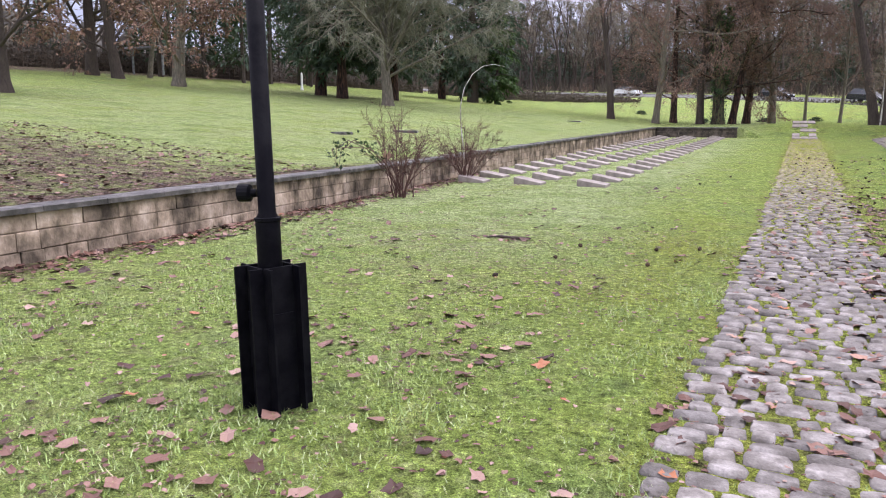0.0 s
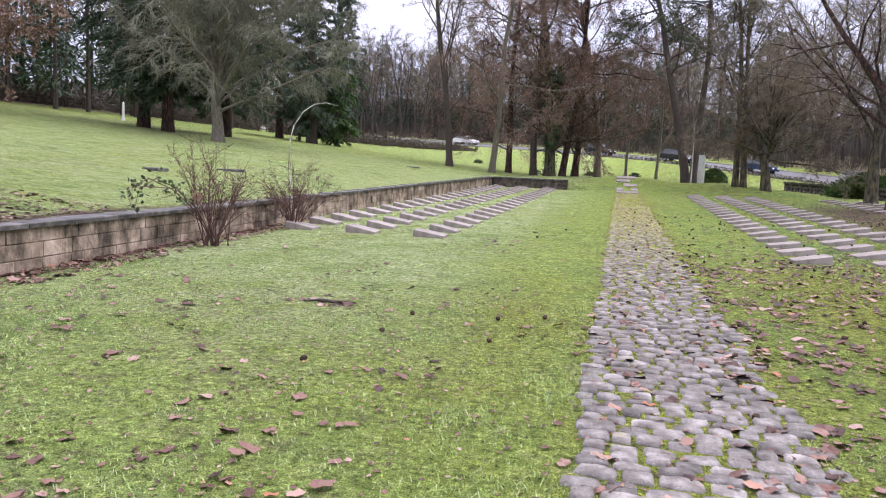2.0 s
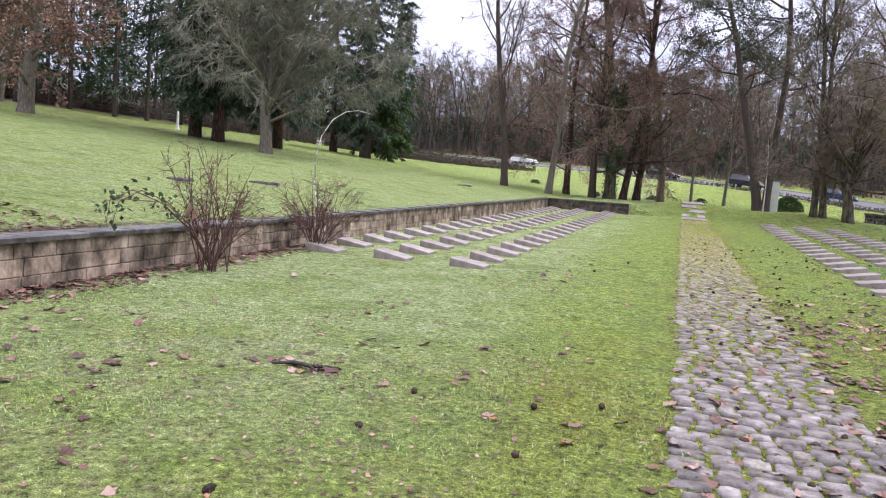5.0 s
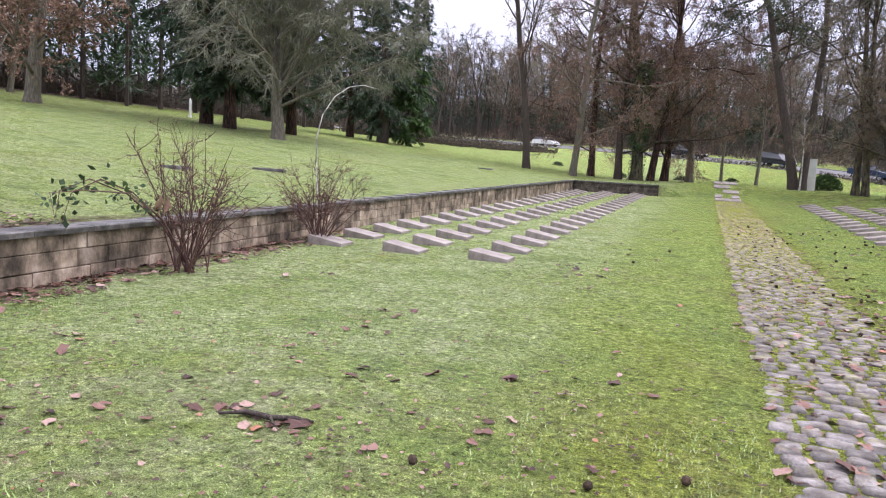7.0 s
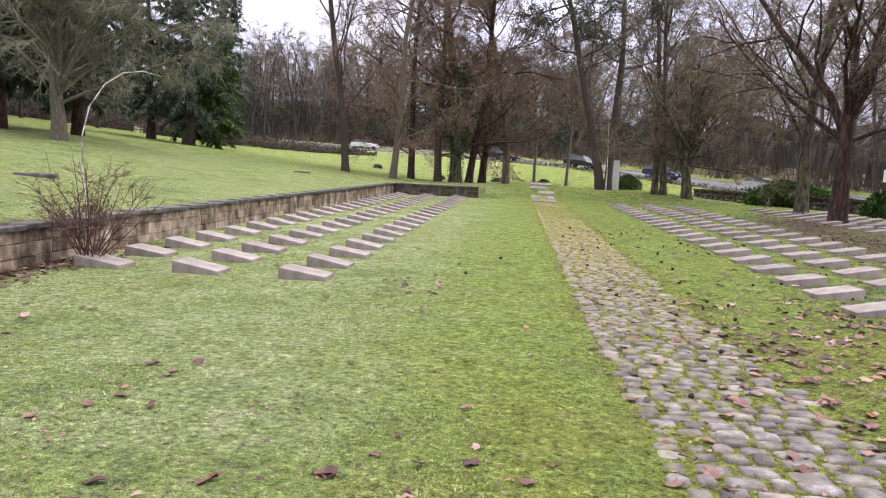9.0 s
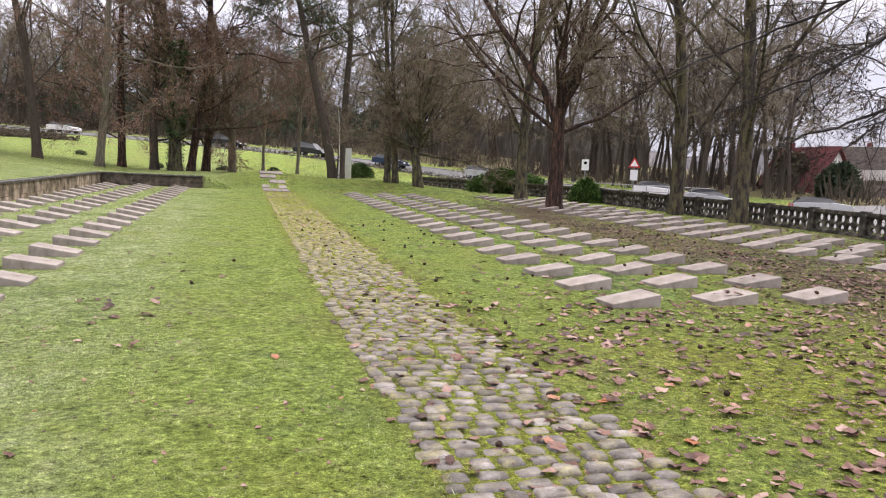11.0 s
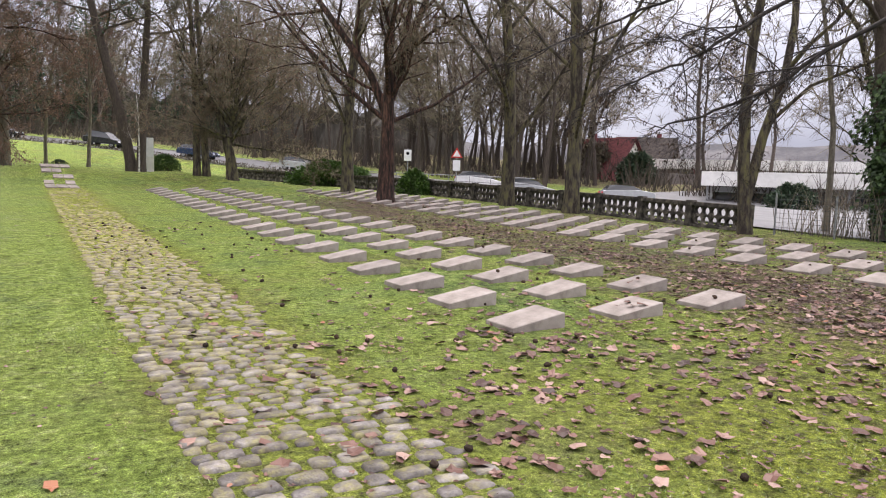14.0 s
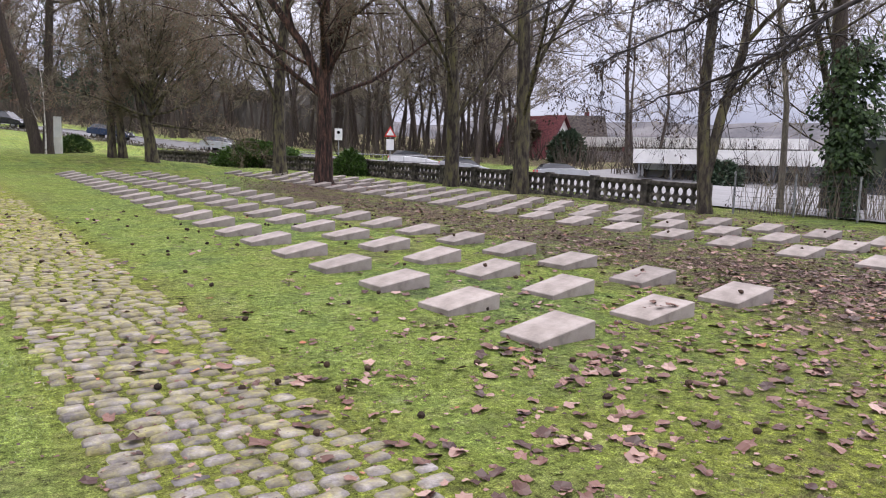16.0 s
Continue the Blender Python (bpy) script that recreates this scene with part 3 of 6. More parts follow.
# ---- things: the black sign post ----
post = thing("sign_post", "black steel post held in four black channel irons on the lawn", "post", (-2.3, 3.0, 0), turn=-22)
post.matrix_basis = pose(-2.3, 3.0, 0, 0, -1.4, 0) @ pose(0, 0, 0, 0, 0, -22)
shaft = Geo()
shaft.tube([Vector((0, 0, 0.3)), Vector((0, 0, 0.98)), Vector((0, 0, 1.0)), Vector((0, 0, 1.03)), Vector((0, 0, 3.4))], [0.062, 0.062, 0.06, 0.044, 0.044], 20, True)
part("pole", shaft, M_BLACK, post, smooth=True)
collar = Geo()
collar.tube([Vector((0, 0, 0.985)), Vector((0, 0, 0.99)), Vector((0, 0, 1.005)), Vector((0, 0, 1.01))], [0.062, 0.067, 0.067, 0.05], 20)
part("collar", collar, M_BLACK, post)
knob = Geo()
knob.tube([Vector((-0.04, -0.03, 1.13)), Vector((-0.06, -0.05, 1.13)), Vector((-0.065, -0.055, 1.13)), Vector((-0.11, -0.09, 1.13)), Vector((-0.115, -0.095, 1.13))], [0.02, 0.02, 0.045, 0.045, 0.035], 14, True)
part("clamp_knob", knob, M_BLACK, post, "rusty dark brown clamp bolt")


def channel(w, flange, h, t):
    """An upright U iron, its back at y = 0 and its flanges towards -y."""
    g = Geo()
    p = [(-w / 2, 0), (-w / 2, -flange), (-w / 2 + t, -flange), (-w / 2 + t, -t), (w / 2 - t, -t), (w / 2 - t, -flange), (w / 2, -flange), (w / 2, 0)]
    n = len(p)
    quads = [(0, 3, 2, 1), (0, 7, 4, 3), (7, 6, 5, 4)]
    g.add([Vector((x, y, z)) for z in (0, h) for x, y in p],
          [(i, (i + 1) % n, n + (i + 1) % n, n + i) for i in range(n)] + quads + [tuple(n + i for i in reversed(q)) for q in quads])
    return g


ch = channel(0.17, 0.075, 0.76, 0.012).mesh("channel_iron", M_BLACK)
for k in range(4):
    c = part("channel_iron", ch, M_BLACK, post)
    c.matrix_basis = pose(0, 0, 0.0, 0, 0, 90 * k) @ pose(0, -0.085, 0, 0, 0, 0)
    cross = Geo()
    cross.box(-0.072, 0.072, -0.018, -0.013, 0.22, 0.52)
    c2 = part("cover_plate", cross, M_BLACK, c)

# ---- grave stones ----
SLAB_W, SLAB_D = 0.68, 0.52


def slab_mesh(seed, lean):
    lo, hi = 0.06, 0.175
    top = (lo, hi, hi, lo) if lean > 0 else (hi, lo, lo, hi)
    v, f = bevelled(SLAB_W, SLAB_D, hi, 0.008, seed, 0.006, top)
    me = bpy.data.meshes.new("gravestone")
    v = [(a, b, c - 0.04 if c == 0 else c) for a, b, c in v]
    me.from_pydata(v, [], f)
    me.materials.append(M_SLAB)
    return me


SLABS = {s: [slab_mesh(i, s) for i in range(5)] for s in (1, -1)}


def grave_block(cols, y0, pitch, rows, lean, group, skew=0.0, skip=()):
    r = random.Random(len(group) + rows)
    for ci, cx in enumerate(cols):
        for i in range(rows):
            if (ci, i) in skip:
                continue
            y = y0 + pitch * i + r.uniform(-0.03, 0.03)
            x = cx + skew * (y - y0) + r.uniform(-0.02, 0.02)
            ob = new("gravestone", r.choice(SLABS[lean]))
            ob.matrix_basis = pose(x, y, ground(x, y) - 0.005, 0, r.uniform(-1.2, 1.2), r.uniform(-1.5, 1.5))
            tagged(ob, "low sloping pillow gravestone of pale pinkish granite on the lawn", "gravestone", group)


grave_block((-4.25, -5.85, -7.35), 17.2, 1.36, 22, -1, "gravestones below the retaining wall")
grave_block((3.5, 5.0, 6.5), 16.9, 1.335, 22, 1, "gravestones beside the cobbled path", 0.012)
grave_block((11.1, 12.8, 14.5), 17.3, 1.3, 23, 1, "gravestones along the balustrade")


# ---- trees ----
def wander(r, a):
    return Vector((r.gauss(0, a), r.gauss(0, a), r.gauss(0, a)))


def limb(wood, fine, r, start, way, length, radius, level, o):
    """One limb, and the smaller ones that leave it."""
    n = (7, 6, 4, 3, 2)[level]
    pts, d = [start], way.normalized()
    for i in range(n):
        d = (d + wander(r, o["crook"][level]) + Vector((0, 0, o["lift"][level]))).normalized()
        pts.append(pts[-1] + d * (length / n))
    tip = 0.25 if level == 0 else 0.3
    radii = [radius * (1 - (1 - tip) * i / n) for i in range(n + 1)]
    if level == 0:
        radii[0] *= 1.35
        pts.insert(1, pts[0].lerp(pts[1], 0.25))
        radii.insert(1, radius * 1.02)
        pts[0] = pts[0] - Vector((0, 0, 0.15))
    (wood if level <= 2 else fine).tube(pts, radii, o["sides"][level])
    if level >= o["depth"]:
        for _ in range(o["twigs"]):
            s = r.uniform(0.15, 1.0)
            i = min(int(s * n), n - 1)
            p = pts[i].lerp(pts[i + 1], s * n - i)
            q = p + (d * 0.7 + wander(r, 0.55) + Vector((0, 0, o["lift"][4]))).normalized() * r.uniform(0.35, 1.0) * o["twig"]
            fine.spike(p, q, 0.005 * o["twig_r"])
            for _ in range(o["leaves"]):
                e = p.lerp(q, r.uniform(0.3, 1))
                o["leaf_geo"].leaf(e, (wander(r, 1) + Vector((0, 0, -0.6))).normalized(), wander(r, 1).normalized(), 0.09 * o["leaf_size"], 0.06 * o["leaf_size"])
        return
    count = o["count"][level]
    for j in range(count):
        s = o["from"][level] + (1 - o["from"][level]) * (j + r.random()) / count
        x = s * (len(pts) - 1)
        i = min(int(x), len(pts) - 2)
        p = pts[i].lerp(pts[i + 1], x - i)
        axis = (pts[i + 1] - pts[i]).normalized()
        away = Vector((r.gauss(0, 1), r.gauss(0, 1), r.gauss(0, 0.5)))
        away = (away - axis * away.dot(axis)).normalized()
        ang = radians(o["angle"][level] + r.uniform(-14, 14))
        w = axis * math.cos(ang) + away * math.sin(ang)
        f = o["length"][level] * r.uniform(0.7, 1.15) * (1 - 0.55 * (s - o["from"][level]) / (1.001 - o["from"][level]))
        rad = min(radii[min(i, len(radii) - 1)] * 0.75, radius * o["taper"][level] * r.uniform(0.75, 1.15))
        limb(wood, fine, r, p, w, length * f, rad, level + 1, o)


BASE = dict(crook=(0.06, 0.16, 0.22, 0.25, 0.3), lift=(0.03, 0.06, 0.03, 0.0, 0.0), depth=3, twigs=9, twig=0.9, twig_r=1.7, leaves=0, leaf_size=1.0,
            count=(13, 7, 6), angle=(55, 45, 45), length=(0.5, 0.5, 0.45), taper=(0.27, 0.45, 0.5), leaf_geo=None, sides=(10, 6, 4, 3, 3))
BASE["from"] = (0.3, 0.2, 0.15)


def tree_options(**k):
    o = dict(BASE)
    o.update(k)
    return o


def tree(label, x, y, height, radius, seed, bark, twig_mat, o, lean=(0, 0), name="tree", leaf_mat=None, z=None, extra=()):
    r = random.Random(seed)
    ob = thing(name, label, "tree", (x, y, (ground(x, y) if z is None else z) - 0.05))
    wood, fine = Geo(), Geo()
    o = dict(o)
    o["leaf_geo"] = Geo()
    limb(wood, fine, r, Vector((0, 0, 0)), Vector((lean[0], lean[1], 1)), height, radius, 0, o)
    for start, way, length, rad in extra:
        limb(wood, fine, r, Vector(start), Vector(way), length, rad, 1, o)
    part("trunk", wood, bark, ob, smooth=True)
    crown = part("crown", fine, twig_mat, ob)
    if o["leaf_geo"].f:
        part("foliage", o["leaf_geo"], leaf_mat or M_DRYLEAF, ob)
    return ob


def conifer(label, x, y, height, radius, seed, spread, clear, needle, droop=0.35, dens=1.0, bark=M_BARK_DARK, sparse=0.0):
    r = random.Random(seed)
    ob = thing("conifer", label, "tree", (x, y, ground(x, y) - 0.05))
    wood, green = Geo(), Geo()
    pts = [Vector((r.gauss(0, 0.04) * i, r.gauss(0, 0.04) * i, height * i / 8)) for i in range(9)]
    wood.tube(pts, [radius * (1.3 if i == 0 else 1 - 0.95 * i / 8) for i in range(9)], 10)
    z = clear
    while z < height * 0.985:
        s = (z - clear) / (height - clear)
        reach = spread * (1 - s) ** 0.8 * (0.45 + 0.55 * min(1, s * 7)) * r.uniform(0.7, 1.1) + 0.25
        for k in range(r.randint(4, 6)):
            if r.random() < sparse:
                continue
            a = r.uniform(0, math.tau)
            ln = reach * r.uniform(0.65, 1.1)
            p = Vector((0, 0, z + r.uniform(-0.2, 0.2))) + Vector((pts[4].x, pts[4].y, 0)) * (z / height)
            d = Vector((math.cos(a), math.sin(a), 0.15 + 0.5 * s))
            line = [p]
            n = 5
            for i in range(n):
                d = (d + Vector((0, 0, -droop * 0.35)) + wander(r, 0.06)).normalized()
                line.append(line[-1] + d * ln / n)
            wood.tube(line, [max(0.008, 0.016 * ln * (1 - i / (n + 1))) for i in range(n + 1)], 3)
            for i in range(int(7 * ln * dens) + 3):
                t = r.uniform(0.15, 1.0) * n
                j = min(int(t), n - 1)
                q = line[j].lerp(line[j + 1], t - j)
                side = (d.cross(Vector((0, 0, 1))) * r.choice((-1, 1)) * r.uniform(0.3, 1) + d * r.uniform(0.3, 1) + Vector((0, 0, r.uniform(-droop * 1.6, 0.1)))).normalized()
                for _ in range(3):
                    w = (side + wander(r, 0.3)).normalized()
                    green.leaf(q, w, (Vector((0, 0, 1)) + wander(r, 0.5)).normalized(), r.uniform(0.35, 0.75), r.uniform(0.08, 0.17))
        z += r.uniform(0.28, 0.5) * (1 + 0.4 * (spread > 4))
    part("trunk", wood, bark, ob, smooth=True)
    part("crown", green, needle, ob)
    return ob


# ---- trees on the lawn above the wall ----
BARE = "tall leafless deciduous tree with fine brown twigs on the lawn"
def fan(n, z0, z1, up, length, radius, seed):
    """Limbs that fan out from the top of a short trunk."""
    r = random.Random(seed)
    out = []
    for k in range(n):
        a = math.tau * (k * 0.382 + r.uniform(-0.05, 0.05))
        s = (k + 0.5) / n
        out.append(((0, 0, z0 + (z1 - z0) * s), (math.cos(a), math.sin(a), up[0] + (up[1] - up[0]) * s), length * r.uniform(0.8, 1.1), radius * r.uniform(0.75, 1.1)))
    return tuple(out)


tree("broad grey lichen-covered leafless tree branching low on the lawn", -23.3, 40.1, 7, 0.38, 11, M_BARK, M_TWIG_GREY,
     tree_options(count=(5, 13, 8), angle=(40, 42, 50), length=(0.6, 0.40, 0.48), crook=(0.05, 0.1, 0.22, 0.25, 0.3), lift=(0.02, 0.0, -0.05, -0.10, -0.3), twigs=9, twig=1.1, twig_r=2.6, **{"from": (0.5, 0.18, 0.12)}),
     extra=fan(24, 1.7, 5.2, (0.4, 2.8), 10.5, 0.10, 4))
DARK = "dark green conifer with a bare reddish lower trunk on the lawn"
for i, (x, y, h, rad, sp, cl) in enumerate(((-31.3, 44.2, 20, 0.42, 4.6, 3.2), (-28.7, 43.1, 19, 0.4, 4.4, 3.4), (-27.7, 48.5, 20, 0.38, 4.4, 3.0), (-32.5, 66.5, 20, 0.4, 4.6, 3.0))):
    conifer(DARK, x, y, h, rad * 0.85, 30 + i, sp * 1.25, cl - 0.5, M_NEEDLE, 0.55, 1.35, M_BARK_RED)
conifer("tall dark fir with low bright green branches on the lawn", -28.2, 64.4, 26, 0.45, 41, 4.6, 1.6, M_NEEDLE, 0.6, 1.2)
conifer("small bright green spruce beside the tall fir", -26.6, 66.5, 9, 0.2, 42, 3.4, 0.9, M_NEEDLE_LIGHT, 0.5, 1.1)
conifer("slender dark fir at the upper edge of the lawn", -32.4, 81.8, 22, 0.35, 43, 3.6, 2.5, M_NEEDLE, 0.5)
BROWN = "deciduous tree with withered red-brown leaves on the upper lawn"
OAK = tree_options(count=(15, 7, 6), angle=(58, 48, 45), length=(0.52, 0.5, 0.45), lift=(0.02, 0.03, -0.02, -0.05, -0.15), twigs=9, leaves=2, leaf_size=2.2, twig_r=4.0, **{"from": (0.2, 0.2, 0.1)})
tree(BROWN, -37.2, 36.5, 15, 0.42, 51, M_BARK, M_TWIG_RED, OAK)
tree(BROWN, -48.3, 38.8, 16, 0.45, 52, M_BARK_DARK, M_TWIG_RED, OAK)
tree(BROWN, -44.6, 38.0, 15, 0.4, 53, M_BARK_DARK, M_TWIG_RED, OAK)
tree("old dark-trunked tree with drooping withered brown leaves", -29.6, 19.3, 14, 0.5, 54, M_BARK_DARK, M_TWIG_RED, OAK)
tree("slim leafless birch on the upper lawn", -47.7, 43.7, 15, 0.2, 55, M_BARK, M_TWIG, tree_options(count=(12, 6, 5)))

# ---- trees round the end of the lower lawn ----
SLIM = tree_options(count=(17, 6, 5), angle=(42, 45, 48), length=(0.42, 0.5, 0.5), lift=(0.02, 0.1, 0.02, 0, -0.05), twig_r=2.2, **{"from": (0.28, 0.2, 0.15)})
MASTS = tree_options(count=(24, 6, 6), angle=(62, 48, 48), length=(0.36, 0.5, 0.5), lift=(0.0, 0.02, 0.0, -0.03, -0.1), leaves=1, leaf_size=1.25, twigs=9, twig_r=1.9, **{"from": (0.17, 0.2, 0.15)})
tree(BARE, -13.0, 56.0, 21, 0.26, 61, M_BARK_DARK, M_TWIG, SLIM)
REDT = "tall straight tree with reddish withered foliage on the lawn"
tree(REDT, -9.7, 56.0, 22, 0.24, 62, M_BARK, M_TWIG_RED, MASTS, (0.06, 0))
tree(REDT, -9.4, 62.5, 23, 0.26, 63, M_BARK_RED, M_TWIG_RED, MASTS, (0.04, 0))
tree(REDT, -7.3, 62.5, 22, 0.29, 64, M_BARK_DARK, M_TWIG_RED, MASTS, (0.05, 0))
ivied = tree("thick ivy-wrapped tree with reddish foliage on the lawn", -5.9, 62.0, 22, 0.44, 65, M_BARK_MOSS, M_TWIG_RED, MASTS, (0.02, 0))
tree(REDT, -5.0, 63.4, 21, 0.28, 66, M_BARK_RED, M_TWIG_RED, MASTS, (0.07, 0))
tree(REDT, -4.1, 66.0, 21, 0.30, 67, M_BARK_RED, M_TWIG_RED, MASTS, (-0.02, 0))
tree(REDT, -2.2, 67.0, 20, 0.3, 68, M_BARK, M_TWIG_RED, MASTS)
tree("young leafless tree by the road verge", 0.3, 73.5, 12, 0.14, 69, M_BARK, M_TWIG_RED, SLIM)
tree("young leafless tree by the road verge", 2.9, 69.2, 12, 0.14, 70, M_BARK, M_TWIG_RED, SLIM)
PINE = tree_options(count=(22, 6, 5), angle=(70, 50, 50), length=(0.28, 0.5, 0.5), leaves=2, leaf_size=1.7, twig_r=2.2, **{"from": (0.42, 0.3, 0.2)})
tree("leaning pine with a bare dark trunk beside a birch", 4.65, 58.9, 23, 0.33, 71, M_BARK_DARK, M_TWIG, PINE, (-0.19, 0), leaf_mat=M_NEEDLE)
tree("upright pine with a dark trunk near the white stele", 5.05, 58.6, 22, 0.28, 72, M_BARK_DARK, M_TWIG, PINE, (-0.02, 0), leaf_mat=M_NEEDLE)
tree("thin white-barked birch between two pines", 4.9, 58.2, 5, 0.055, 73, M_BIRCH, M_TWIG, tree_options(count=(4, 4, 4), angle=(30, 40, 40), **{"from": (0.3, 0.2, 0.2)}), (0.05, 0))

# ---- trees among the graves and by the balustrade ----
ROUND = tree_options(count=(22, 9, 7), angle=(52, 45, 45), length=(0.72, 0.5, 0.45), lift=(0.0, 0.05, 0.02, 0, 0), twigs=10, leaves=1, leaf_size=0.8, twig_r=1.7, **{"from": (0.22, 0.2, 0.15)})
tree("mossy round-crowned leafless tree with low branches", 8.9, 51.6, 4.2, 0.36, 81, M_BARK_MOSS, M_TWIG, tree_options(**{**ROUND, "count": (3, 9, 6), "length": (0.6, 0.42, 0.45), "from": (0.6, 0.2, 0.15)}),
     extra=fan(22, 2.0, 3.7, (0.15, 1.9), 6.0, 0.075, 6))
tree("two-stemmed mossy leafless tree on the lawn", 7.2, 52.6, 17, 0.21, 82, M_BARK_MOSS, M_TWIG, SLIM, (-0.05, 0))
tree("two-stemmed mossy leafless tree on the lawn", 7.7, 52.5, 17, 0.21, 83, M_BARK_MOSS, M_TWIG, SLIM, (0.05, 0.02))
WIDE = tree_options(count=(18, 9, 8), angle=(50, 48, 48), length=(0.62, 0.52, 0.48), lift=(0.02, 0.08, 0.02, -0.02, -0.1), twigs=10, leaves=1, leaf_size=0.7, twig_r=1.5, **{"from": (0.24, 0.18, 0.12)})
tree("massive red-barked tree with heavy limbs among the graves", 11.95, 38.2, 7.5, 0.38, 84, M_BARK_RED, M_TWIG, tree_options(**{**WIDE, "count": (4, 8, 7), "from": (0.6, 0.2, 0.15), "crook": (0.03, 0.1, 0.2, 0.25, 0.3)}),
     extra=(((0, 0, 3.6), (-0.36, 0.2, 1), 11, 0.19), ((0, 0, 3.9), (0.45, -0.2, 1), 11, 0.19), ((0, 0, 4.6), (0.2, 0.3, 1), 11, 0.18), ((0, 0, 3.3), (1, 0.45, 0.5), 8, 0.1), ((0, 0, 3.4), (-1, 0.3, 0.75), 8, 0.11),
            ((0, 0, 4.3), (-0.4, -0.9, 0.6), 9, 0.1), ((0, 0, 4.8), (0.5, 0.9, 0.6), 9, 0.1), ((0, 0, 4.4), (-1.0, 0.7, 0.4), 7, 0.07)))
tree("straight dark-trunked leafless tree among the graves", 12.95, 44.7, 19, 0.31, 85, M_BARK_MOSS, M_TWIG, WIDE, (-0.02, 0))
tree("tall mossy leafless tree in front of the balustrade", 17.2, 36.8, 20, 0.30, 86, M_BARK_MOSS, M_TWIG, WIDE)
tree("tall mossy leafless tree in front of the balustrade", 17.3, 32.6, 21, 0.30, 87, M_BARK_MOSS, M_TWIG, WIDE, (0.02, 0))
FORK = tree_options(count=(9, 6, 6), angle=(40, 45, 48), length=(0.4, 0.5, 0.5), **{"from": (0.45, 0.2, 0.15)})
tree("forked mossy tree at the end of the balustrade", 17.5, 24.8, 13, 0.2, 88, M_BARK_MOSS, M_TWIG, FORK, (-0.05, 0.03), extra=(((-0.03, 0.02, 1.1), (0.2, -0.14, 1), 11, 0.17),))
tree("thin grey sapling by the wire fence", 21.2, 24.6, 12, 0.11, 89, M_BARK, M_TWIG, tree_options(count=(8, 5, 5), **{"from": (0.35, 0.2, 0.15)}))
tree("thin crooked mossy tree behind the wire fence", 23.6, 24.4, 10, 0.17, 90, M_BARK_MOSS, M_TWIG, tree_options(count=(8, 6, 5), crook=(0.2, 0.2, 0.25, 0.25, 0.3), **{"from": (0.3, 0.2, 0.15)}), (0.1, -0.05))
tree("thin crooked mossy tree behind the wire fence", 24.6, 23.6, 9, 0.12, 91, M_BARK_MOSS, M_TWIG, tree_options(count=(8, 6, 5), crook=(0.2, 0.2, 0.25, 0.25, 0.3), **{"from": (0.3, 0.2, 0.15)}), (-0.08, 0))
ivy_tree = tree("dark tree wrapped in green ivy beside the wire fence", 20.4, 22.3, 15, 0.27, 92, M_BARK_DARK, M_TWIG, tree_options(count=(8, 6, 5), **{"from": (0.45, 0.2, 0.15)}), (0.03, 0))


def ivy(parent, h0, h1, radius, count, seed, puff):
    """Ivy round a trunk: a tight sleeve below, uneven clumps that stand out above."""
    r, g = random.Random(seed), Geo()
    clumps = []
    for k in range(30):
        z = h0 + (h1 - h0) * (0.25 + 0.75 * (k + r.random()) / 30)
        a = r.uniform(0, math.tau)
        out = radius + puff * r.uniform(0.2, 1.5) * (0.4 + 0.6 * ease(0.3, 0.5, z / h1))
        clumps.append((Vector((math.cos(a) * out, math.sin(a) * out, z)), r.uniform(0.14, 0.32) * (0.5 + puff)))
    for i in range(count):
        if i % 3 == 0:
            a = r.uniform(0, math.tau)
            rad = radius + abs(r.gauss(0, 0.07))
            p = Vector((math.cos(a) * rad, math.sin(a) * rad, h0 + (h1 - h0) * r.random()))
        else:
            c, size = r.choice(clumps)
            p = c + wander(r, size)
        away = Vector((p.x, p.y, 0)).normalized()
        d = (away + Vector((0, 0, -1.2)) + wander(r, 0.5)).normalized()
        g.leaf(p, d, (away + Vector((0, 0, 0.6)) + wander(r, 0.4)).normalized(), r.uniform(0.1, 0.2), r.uniform(0.09, 0.17))
    part("ivy", g, M_IVY, parent, "glossy dark green ivy")


ivy(ivy_tree, 0.0, 5.0, 0.27, 4600, 1, 0.4)
ivy(ivied, 0.0, 9.0, 0.46, 2600, 2, 0.12)

# the tree that stands outside the view and reaches over the graves
over = tree("dark tree whose long limbs with hanging seeds reach over the graves", 14.6, 14.9, 15, 0.4, 93, M_BARK_DARK, M_TWIG,
            tree_options(count=(7, 11, 7), crook=(0.05, 0.07, 0.2, 0.25, 0.3), angle=(60, 42, 45), length=(0.5, 0.34, 0.45), lift=(0, -0.01, -0.03, -0.08, -0.4), twigs=8, leaves=2, leaf_size=0.8, twig_r=1.3, **{"from": (0.5, 0.25, 0.15)}),
            leaf_mat=M_CONE)


